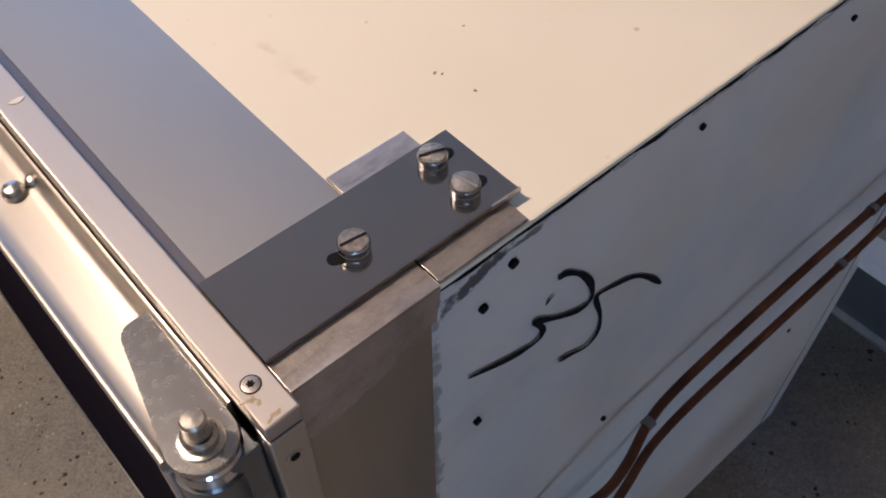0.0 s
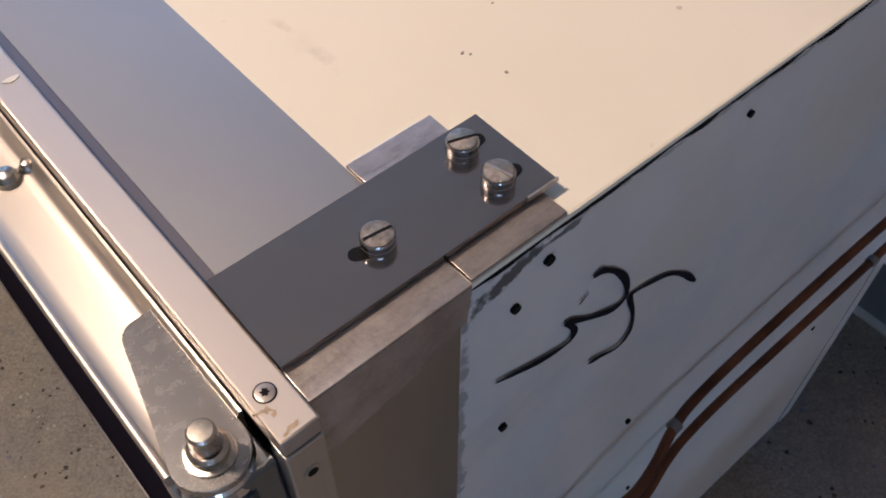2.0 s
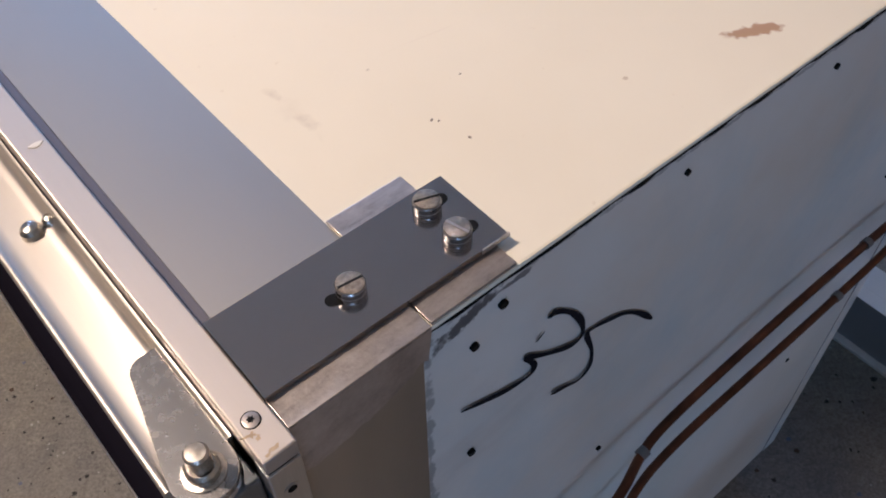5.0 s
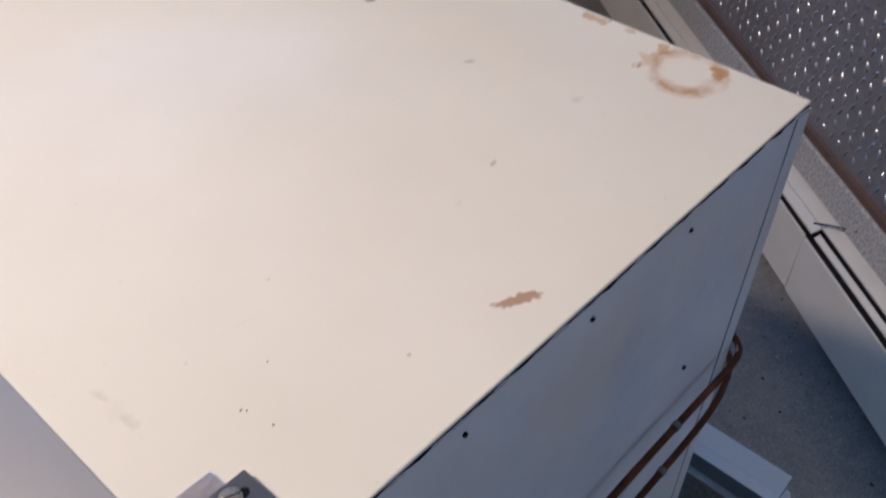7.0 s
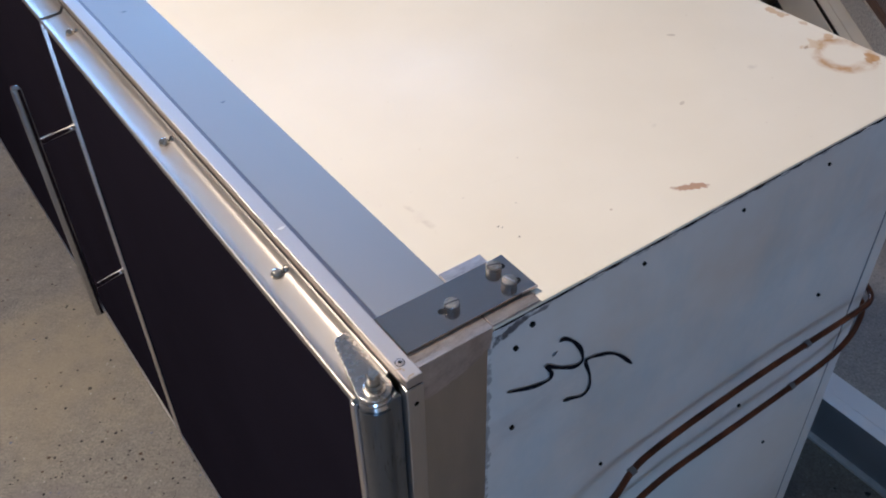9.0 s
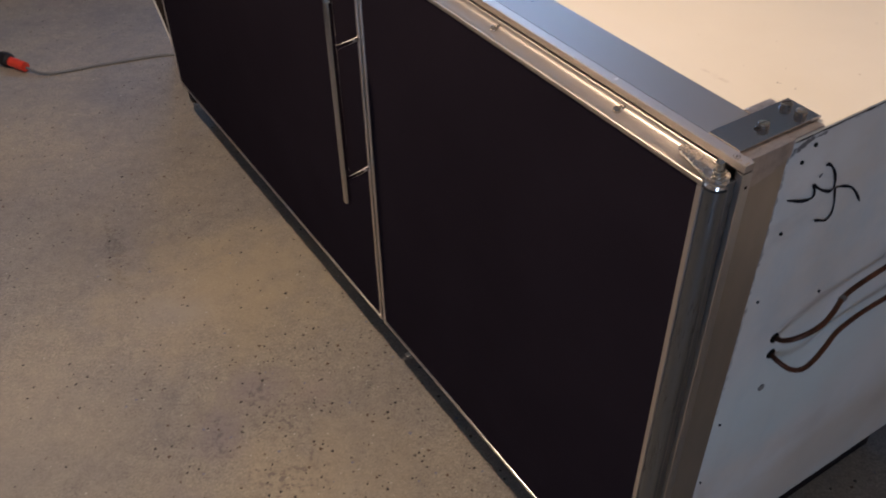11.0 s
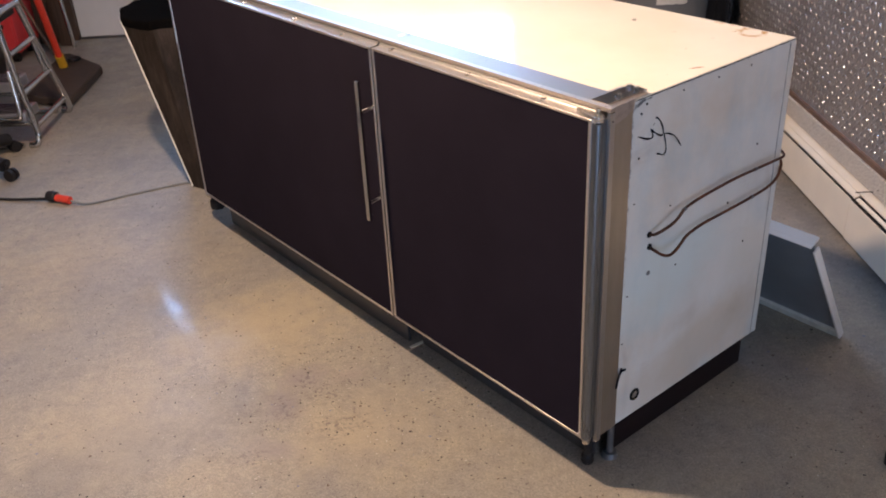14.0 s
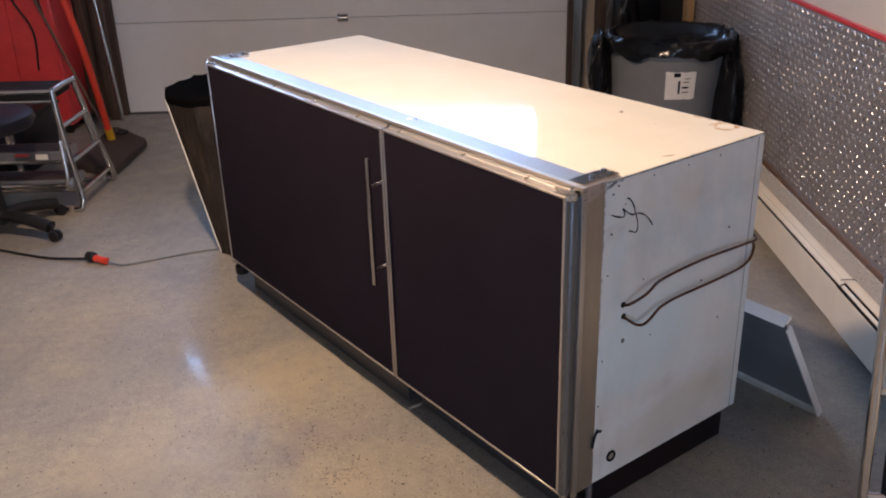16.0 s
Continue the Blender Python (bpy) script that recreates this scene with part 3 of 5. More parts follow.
# overhead door in four sections, the top one glazed
gd = thing("door_1", "white sectional overhead garage door, closed, with a glazed top row", "garage door", G, kind="structure")
SEC = DH / 4
for i in range(3):
    bm = box(B(), D0, D1, U1 + 0.005, U1 + 0.045, i * SEC + (0.012 if i == 0 else 0.002), (i + 1) * SEC - 0.002, 0.004)
    part("door_section", bm, DOORWHITE, gd)
panes = ((-2.385, -1.215), (-0.91, 0.26))
z0, z1 = 3 * SEC, DH
bm = B()
box(bm, D0, D1, U1 + 0.005, U1 + 0.045, z0 + 0.002, 1.86)
box(bm, D0, D1, U1 + 0.005, U1 + 0.045, 2.32, z1)
for a, b in ((D0, panes[0][0]), (panes[0][1], panes[1][0]), (panes[1][1], D1)):
    box(bm, a, b, U1 + 0.005, U1 + 0.045, 1.86, 2.32)
part("glazed_section", bm, DOORWHITE, gd)
for a, b in panes:
    p = part("pane", box(B(), a, b, U1 + 0.02, U1 + 0.026, 1.86, 2.32), GLASS, gd)
    p.visible_shadow = False
part("bottom_seal", box(B(), D0, D1, U1 - 0.004, U1 + 0.05, 0.0, 0.012, 0.003), GREY_METAL, gd, "dark rubber bottom seal")
for n in (-0.975,):
    bm = box(B(), n - 0.035, n + 0.035, U1 - 0.006, U1 + 0.005, 0.575, 0.625, 0.003)
    for dn in (-0.025, 0.025):
        for dz in (0.588, 0.612):
            rod(bm, (n + dn, U1 - 0.010, dz), (n + dn, U1 - 0.005, dz), 0.006, seg=10)
    rod(bm, (n - 0.036, U1 - 0.01, 0.600), (n + 0.036, U1 - 0.01, 0.600), 0.006, seg=10)
    part("section_hinge", bm, TUBE_STEEL, gd, "small steel section hinge")
# jambs and vertical tracks
structure("jamb_west", box(B(), D0 - 0.088, D0 - 0.002, U1 - 0.03, U1 + 0.10, 0, DH + 0.05, 0.004), LUMBER, "dark stained timber jamb beside the garage door")
structure("jamb_east", box(B(), D1 + 0.002, D1 + 0.088, U1 - 0.03, U1 + 0.10, 0, DH + 0.05, 0.004), LUMBER, "dark stained timber jamb beside the garage door")
for n in (D0 - 0.055, D1 + 0.055):
    bm = box(B(), n - 0.020, n + 0.020, U1 - 0.075, U1 - 0.071, 0.03, DH, 0.001)
    box(bm, n - 0.024, n - 0.020, U1 - 0.105, U1 - 0.071, 0.03, DH, 0.001)
    box(bm, n + 0.020, n + 0.024, U1 - 0.105, U1 - 0.071, 0.03, DH, 0.001)
    for z in (0.25, 0.9, 1.6, 2.2):
        box(bm, n - 0.012, n + 0.012, U1 - 0.071, U1 - 0.030, z, z + 0.05)
    structure("track", bm, GALV, "galvanised roller track of the garage door")

# tread-plate wainscot: a sheet with raised bars in alternating directions
W0, W1 = 0.310, 0.985
plate_len = (-0.6, 4.05)
wains = thing("wainscot", "aluminium tread-plate wainscot sheet along the wall", "wainscot", G, kind="structure")
part("sheet", box(B(), N1 - 0.005, N1 - 0.001, plate_len[0], plate_len[1], W0, W1), TREAD, wains)
verts, faces = [], []
PITCH = 0.0265
rows_n, cols_n = int((W1 - W0) / PITCH), int((plate_len[1] - plate_len[0]) / PITCH)
single_bars = []                        # the nearest stretch, built bar by bar at the end


def tread_bar(ang, at, verts, faces):
    c, s, o = math.cos(ang), math.sin(ang), len(verts)
    for ring, h in ((1.0, 0.0), (0.82, 0.0014), (0.45, 0.0022)):
        for e in range(8):
            a, b = 0.0108 * ring * math.cos(e * math.pi / 4), 0.0036 * ring * math.sin(e * math.pi / 4)
            verts.append((at[0] - h, at[1] + a * c - b * s, at[2] + a * s + b * c))
    for e in range(8):
        g = (e + 1) % 8
        faces += [(o + e, o + g, o + 8 + g, o + 8 + e), (o + 8 + e, o + 8 + g, o + 16 + g, o + 16 + e)]
    faces.append(tuple(range(o + 16, o + 24)))


for j in range(rows_n):
    for i in range(cols_n):
        at = (N1 - 0.005, plate_len[0] + (i + 0.5) * PITCH, W0 + (j + 0.5) * PITCH + 0.006)
        if 0.86 < at[1] < 1.58 and j < 11:
            single_bars.append((at, (i + j) % 2))
            continue
        tread_bar(radians(62 if (i + j) % 2 else 118) + random.uniform(-0.03, 0.03), at, verts, faces)
me = bpy.data.meshes.new("tread_bars")
me.from_pydata(verts, [], faces)
me.materials.append(TREAD_BAR)
for p in me.polygons:
    p.use_smooth = True
tb = new("tread_bars", me)
tb.parent = wains
tagged(tb, "raised tread bars", kind="stuff")
structure("trim_top", box(B(), N1 - 0.014, N1, plate_len[0], plate_len[1], W1, W1 + 0.016, 0.003), RED_TRIM, "red plastic cap strip on the tread plate")
structure("trim_bottom", box(B(), N1 - 0.016, N1, plate_len[0], plate_len[1], W0 - 0.018, W0, 0.003), WOOD_TRIM, "brown wooden strip under the tread plate")
structure("trim_ledge", box(B(), N1 - 0.022, N1, plate_len[0], plate_len[1], 0.225, W0 - 0.018, 0.003), CONCRETE, "pale speckled skirting strip over the heater")

# baseboard heater along the wall
H0, H1 = -0.5, 3.3
heater = thing("baseboard_heater", "cream enamelled baseboard heater along the wall, cover ajar", "heater", G)
front = N1 - 0.072
part("back_plate", box(B(), N1 - 0.006, N1 - 0.0005, H0, H1, 0.03, 0.224), HEATER, heater)
JOIN = 0.945
bm = box(B(), front, front + 0.004, JOIN, H1, 0.062, 0.196, 0.0015)
box(bm, front + 0.004, front + 0.018, JOIN, H1, 0.062, 0.066)
part("front_cover", bm, HEATER, heater)
bm = box(B(), front - 0.001, front + 0.004, H0, JOIN - 0.002, 0.060, 0.193, 0.0015)
box(bm, front + 0.004, front + 0.018, H0, JOIN - 0.002, 0.060, 0.064)
part("front_cover", bm, HEATER, heater)
bm = B()


def slat(bm, n0, z0, n1, z1, y0, y1):
    vs = [bm.verts.new(v) for v in ((n0, y0, z0), (n1, y0, z1), (n1, y1, z1), (n0, y1, z0), (n0, y0, z0 - 0.004), (n1, y0, z1 - 0.004), (n1, y1, z1 - 0.004), (n0, y1, z0 - 0.004))]
    for q in ((0, 1, 2, 3), (4, 7, 6, 5), (0, 4, 5, 1), (1, 5, 6, 2), (2, 6, 7, 3), (3, 7, 4, 0)):
        bm.faces.new([vs[i] for i in q])


for a in ((front + 0.0135, 0.200, front + 0.030, 0.208, JOIN, H1), (front + 0.0315, 0.209, N1 - 0.0065, 0.222, JOIN, H1),
          (front + 0.0130, 0.200, front + 0.0220, 0.205, H0, JOIN - 0.012), (front + 0.0320, 0.209, N1 - 0.0065, 0.222, H0, JOIN - 0.001)):
    bm = B()
    slat(bm, *a)
    part("damper", bm, HEATER, heater)
bm = B()
rod(bm, (front + 0.036, H0, 0.120), (front + 0.036, H1, 0.120), 0.012, seg=14)
for i in range(170):
    y = H0 + 0.05 + i * 0.022
    box(bm, front + 0.012, front + 0.060, y, y + 0.0015, 0.085, 0.160)
part("inner_tray", box(B(), front + 0.006, N1 - 0.0065, H0, H1, 0.172, 0.176), BLACK, heater)
part("heating_element", bm, BLACK, heater, "dark finned heating element")
bm = sweep(B(), smooth_line([(front + 0.020, JOIN + 0.012, 0.212), (front + 0.040, JOIN - 0.020, 0.228), (front + 0.060, JOIN - 0.050, 0.238), (N1 - 0.024, JOIN - 0.062, 0.252)]), 0.0016, 8)
single("wire", bm, BLACK, "short dark wire sticking out above the heater", "wire", G)

# shaded bulb on the ceiling that lights the place
b = thing("ceiling_light", "warm bulb under a white enamel ceiling shade", "lamp", pose(LAMP[0], LAMP[1], TOP))
part("holder", lathe(B(), [(0.055, -0.0005), (0.055, -0.02), (0.03, -0.05), (0.022, -0.07)]), CEIL, b)
part("shade", lathe(B(), [(0.024, -0.06), (0.06, -0.07), (0.15, -0.105), (0.152, -0.109), (0.06, -0.075), (0.024, -0.066)]), CEIL, b)
bl = part("bulb", lathe(B(), [(0.014, -0.070), (0.016, -0.085), (0.030, -0.12), (0.030, -0.14), (0.016, -0.160), (0.0, -0.163)]), BULB, b, "lit warm bulb")
bl.visible_shadow = False

# ---- the refrigerator ----
FH, FW, FD = 0.900, 1.845, 0.627        # top, width, back
fridge = thing("undercounter_refrigerator", "long low two-door refrigerator with black door panels and cream enamel top", "refrigerator")
BASE = 0.118
part("top_panel", box(B(), 0.070, FD, -0.0004, FW + 0.0004, FH - 0.0034, FH, 0.0015, 2), ENAMEL_TOP, fridge, "cream enamelled top with rust stains")
# side sheets, slightly uneven at the top edge


def side_sheet(y0, y1):
    bm = box(B(), 0.068, FD, y0, y1, BASE, FH - 0.0040)
    bmesh.ops.subdivide_edges(bm, edges=[e for e in bm.edges if abs(e.verts[0].co.x - e.verts[1].co.x) > 0.1 or abs(e.verts[0].co.z - e.verts[1].co.z) > 0.1], cuts=14, use_grid_fill=True)
    yo = y0 if y0 < 0.5 else y1
    for v in bm.verts:
        if abs(v.co.y - yo) < 1e-5:
            e = min(1, (v.co.x - 0.068) * 14, (FD - v.co.x) * 14, (v.co.z - BASE) * 14, (FH - 0.0040 - v.co.z) * 14)
            v.co.y += max(0, e) * 0.0016 * (noise.noise(Vector((v.co.x * 4, yo, v.co.z * 4))))
    return bm


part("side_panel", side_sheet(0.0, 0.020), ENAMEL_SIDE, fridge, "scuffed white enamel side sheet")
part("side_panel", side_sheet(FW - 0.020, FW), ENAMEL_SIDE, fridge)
for yy in (0.0004, FW - 0.0004):
    xs = [0.076 + i * 0.0055 for i in range(101)]
    tp = [0.9 + 1.5 * noise.noise(Vector((x * 60, yy, 0))) for x in xs]
    line = [(x, yy, FH - 0.0038 + 0.0006 * noise.noise(Vector((x * 40, 3, 0)))) for x in xs]
    part("top_seam", sweep(B(), line, 0.0011, 12, taper=[min(2.4, max(0.25, t)) for t in tp]), RUBBER, fridge, "dark ragged seam under the top")
part("back_flange", box(B(), 0.6075, FD + 0.0012, -0.0014, 0.0, BASE + 0.001, FH - 0.0075, 0.0005), ENAMEL_SIDE, fridge)
part("flange_seam", box(B(), 0.6063, 0.6075, -0.0006, 0.0004, BASE + 0.001, FH - 0.0075), GREY_METAL, fridge)
part("back_panel", box(B(), FD - 0.012, FD - 0.001, 0.020, FW - 0.020, BASE, FH - 0.024), ENAMEL_SIDE, fridge)
part("floor_pan", box(B(), 0.014, FD - 0.013, 0.021, FW - 0.021, BASE, BASE + 0.03), GALV, fridge)
part("face_panel", box(B(), 0.014, 0.050, 0.021, FW - 0.021, BASE + 0.031, FH - 0.025), STEEL_UP, fridge)
# stainless strip on the top, folded groove, front trim
part("top_strip", box(B(), 0.0165, 0.0760, 0.0, FW, FH - 0.001, FH + 0.0012), STEEL, fridge, "brushed stainless strip along the front of the top")
part("strip_groove", box(B(), 0.0119, 0.0164, 0.0, FW, FH - 0.010, FH + 0.0010), SEAM_STEEL, fridge)
bm = box(B(), -0.0020, 0.0118, -0.0085, FW + 0.0085, FH - 0.004, FH + 0.0048, 0.0009)
part("top_trim", bm, TRIM, fridge, "satin metal front trim bar")
for y in (-0.0085, FW - 0.0005):
    part("corner_trim", box(B(), -0.0020, 0.0118, y, y + 0.009, BASE - 0.004, FH - 0.0057, 0.0009), STEEL_UP, fridge)
    # dark filler drawn as the shadow line under the top trim
    part("joint_shadow", box(B(), -0.0012, 0.0110, y + 0.0009, y + 0.0081, FH - 0.0060, FH - 0.0038), RUBBER, fridge)
# strip between corner trim and side sheet
bm = box(B(), 0.0118, 0.072, -0.0008, 0.012, BASE - 0.002, FH - 0.001, 0.0006)
part("side_strip", bm, TAUPE, fridge, "dull taupe metal strip")
part("side_strip", box(B(), 0.0118, 0.072, FW - 0.012, FW + 0.0035, BASE - 0.002, FH - 0.001, 0.0006), TAUPE, fridge)
# lighter bare patch at the strip's top, cut off askew, and the folded tab on top of it
bm = B()
low = [(0.0122 + 0.0593 * i / 30, -0.034 + 0.0165 * (i / 30) ** 1.8 + 0.0028 * noise.noise(Vector((i * 0.33, 5.1, 0))) + 0.0010 * noise.noise(Vector((i * 1.3, 2.2, 0)))) for i in range(31)]
vs = [bm.verts.new((x, -0.0016, FH + z)) for x, z in low + [(0.0735, -0.0185), (0.0755, 0.0012), (0.0122, 0.0012)]]
fc = bm.faces.new(vs)
r = bmesh.ops.extrude_face_region(bm, geom=[fc])
bmesh.ops.translate(bm, vec=(0, 0.0008, 0), verts=[v for v in r["geom"] if isinstance(v, bmesh.types.BMVert)])
part("bare_patch", bm, TAPE, fridge, "bare scratched metal patch")
part("folded_tab", box(B(), 0.0122, 0.0755, -0.0016, 0.0135, FH + 0.0012, FH + 0.0026, 0.0004), TAPE, fridge)
part("folded_tab", box(B(), 0.0765, 0.1200, 0.0002, 0.0140, FH + 0.0004, FH + 0.0022, 0.0004), TAPE, fridge)


def hinge_set(y, flip):
    """Hinge plate on the top with three slotted bolts; flip mirrors it for the far end."""
    f = lambda yy: y - yy if flip else y + yy
    lo_, hi_ = sorted((f(0.0115), f(0.0525)))
    under = sorted((f(0.052), f(0.0660)))
    part("shim_plate", box(B(), 0.0765, 0.1150, under[0], under[1], FH + 0.0006, FH + 0.0022, 0.0003), TAPE, fridge)
    bm = box(B(), 0.0120, 0.1255, lo_, hi_, FH + 0.0030, FH + 0.0056)
    hp = part("hinge_plate", bm, PLATE, fridge, "dark zinc hinge plate with three slotted bolts")
    part("packing", box(B(), 0.0145, 0.1235, lo_ + 0.003, hi_ - 0.003, FH + 0.0013, FH + 0.0030), RUBBER, fridge)
    part("torn_label", box(B(), 0.112, 0.1262, f(0.0113) - 0.0004, f(0.0113) + 0.0004, FH + 0.0034, FH + 0.0057), TAPE, fridge)
    for bx, by, ang, sx, sy in ((0.0610, 0.0275, 22, -0.0072, 0.0024), (0.1090, 0.0410, -8, 0.0085, 0.0016), (0.1085, 0.0220, -62, 0.0088, 0.0016)):
        cy = f(by)
        # slot through the plate
        bm = prism(B(), stadium(bx, cy, bx + sx, cy + (sy if not flip else -sy), 0.0028), FH + 0.0054, FH + 0.00575)
        part("slot", bm, RUBBER, hp)
        # round head with a chamfered rim, worn on top
        hx, hy = bx + 0.0006, f(by + 0.0009)
        b = lathe(B(), [(0.0058, FH + 0.0056), (0.0060, FH + 0.0060), (0.0060, FH + 0.0078), (0.0057, FH + 0.0080), (0.0060, FH + 0.0083), (0.0060, FH + 0.0105), (0.0056, FH + 0.0112)], 32, (hx, hy))
        part("bolt", b, BOLT_SIDE, hp, "zinc slotted round-head bolt")
        b = lathe(B(), [(0.0055, FH + 0.0111), (0.0054, FH + 0.0116), (0.0047, FH + 0.0118), (0.0, FH + 0.0119)], 32, (hx, hy))
        part("bolt_top", b, BOLT_TOP, hp)
        b = box(B(), -0.0053, 0.0053, -0.00055, 0.00055, -0.0010, 0.00012)
        bmesh.ops.transform(b, matrix=Matrix.Translation((hx, hy, FH + 0.0119)) @ Matrix.Rotation(radians(ang - (30 if ang > 0 else 12)), 4, "Z"), verts=b.verts)
        part("bolt_slot", b, RUBBER if by > 0.025 else TAPE, hp)
    # torx screw in the front trim and one in its side return
    sy_ = f(0.0080)
    part("screw_seat", lathe(B(), [(0.0036, FH + 0.0046), (0.0036, FH + 0.00495)], 20, (0.0040, sy_)), RUBBER, fridge)
    t = part("trim_screw", lathe(B(), [(0.0033, FH + 0.0047), (0.0031, FH + 0.0051), (0.0020, FH + 0.0053), (0.0, FH + 0.0053)], 18, (0.0040, sy_)), TAPE, fridge)
    star = [(0.0040 + (0.0016 if i % 2 else 0.0010) * math.cos(math.pi * i / 6), sy_ + (0.0016 if i % 2 else 0.0010) * math.sin(math.pi * i / 6)) for i in range(12)]
    part("screw_recess", prism(B(), star, FH + 0.0051, FH + 0.00545), RUBBER, t)


hinge_set(0.0, False)
# rust-brown glue marks beside the trim's end screw
for x, y, rx, ry, turn in ((0.0008, 0.0032, 0.0026, 0.0010, -24), (0.0022, 0.0008, 0.0010, 0.0007, 30), (0.0040, -0.0056, 0.0022, 0.0008, 12), (0.0012, -0.0066, 0.0009, 0.0006, 0)):
    out_ = []
    for a in (2 * math.pi * i / 22 for i in range(22)):
        w = 1 + 0.9 * noise.noise(Vector((x * 900 + math.cos(a) * 2.4, y * 900 + math.sin(a) * 2.4, 1.5)))
        u, v = rx * w * math.cos(a), ry * w * math.sin(a)
        out_.append((x + u * math.cos(radians(turn)) - v * math.sin(radians(turn)), y + u * math.sin(radians(turn)) + v * math.cos(radians(turn))))
    part("stain", prism(B(), out_, FH + 0.0047, FH + 0.00484), TAN_STAIN, fridge)
hinge_set(FW, True)
ss = part("side_screw", rod(B(), (0.0050, -0.0089, FH - 0.022), (0.0050, -0.0080, FH - 0.022), 0.0032, seg=18), STEEL_UP, fridge)
part("screw_recess", rod(B(), (0.0050, -0.0091, FH - 0.022), (0.0050, -0.0085, FH - 0.022), 0.0019, seg=18), RUBBER, ss)

# doors
DX0, DX1, DZ0, DZ1 = -0.030, -0.0030, 0.128, 0.8890


def fridge_door(y0, y1):
    door = part("door", box(B(), DX0 + 0.003, DX1, y0 + 0.004, y1 - 0.004, DZ0 + 0.004, DZ1 - 0.003), STEEL_UP, fridge, "door with black laminate panel in a thin satin metal frame")
    w = 0.0072
    part("black_panel", box(B(), DX0 + 0.0008, DX0 + 0.006, y0 + w, y1 - w, DZ0 + w, DZ1 - w, 0.0006), BLACK_PANEL, door, "glossy black door panel")
    for a, b in ((y0, y0 + w), (y1 - w, y1)):
        part("stile", box(B(), DX0 - 0.001, DX1 - 0.003, a, b, DZ0, DZ1 - 0.0090, 0.0014), STILE, door)
    part("bottom_rail", box(B(), DX0 - 0.001, DX1 - 0.003, y0 + w, y1 - w, DZ0, DZ0 + w, 0.0014), STILE, door)
    # folded channel along the door's top with a raised rear lip
    prof = [(-0.0310, -0.0075), (-0.0312, -0.0035), (-0.0306, -0.0022), (-0.0292, -0.0020), (-0.0284, -0.0024), (-0.0274, -0.0028), (-0.0230, -0.0026), (-0.0170, -0.0022), (-0.0110, -0.0016), (-0.0076, -0.0010), (-0.0060, 0.0002), (-0.0048, 0.0022), (-0.0041, 0.0040), (-0.0034, 0.0050), (-0.0024, 0.0050), (-0.0024, -0.0085), (-0.0270, -0.0085)]
    bm = B()
    ends = [[bm.verts.new((x, yy, DZ1 + z)) for x, z in prof] for yy in (y0 + 0.0006, y1 - 0.0006)]
    n = len(prof)
    for q in range(n):
        bm.faces.new((ends[0][q], ends[0][(q + 1) % n], ends[1][(q + 1) % n], ends[1][q]))
    bm.faces.new(ends[0][::-1])
    bm.faces.new(ends[1])
    part("top_channel", bm, STEEL_WARM, door, crease=60)
    part("gasket", box(B(), DX1 - 0.001, -0.0022, y0 + 0.010, y1 - 0.010, DZ0 + 0.014, DZ1 - 0.010), RUBBER, door)
    # pan-head screws in pairs
    y = y0 + 0.1405
    while y < y1 - 0.05:
        for x in (-0.0145, -0.0062):
            b = lathe(B(), [(0.0050 if x < -0.01 else 0.0036, DZ1 - 0.0026), (0.0048 if x < -0.01 else 0.0034, DZ1 + 0.0004), (0.0034 if x < -0.01 else 0.0022, DZ1 + 0.0024), (0.0, DZ1 + 0.0031)], 18, (x, y))
            part("screw", b, BOLT, door)
        y += 0.2245 if y < y0 + 0.2 else 0.269
    return door


near = fridge_door(0.0130, 0.7020)
fard = fridge_door(0.7080, FW - 0.0130)


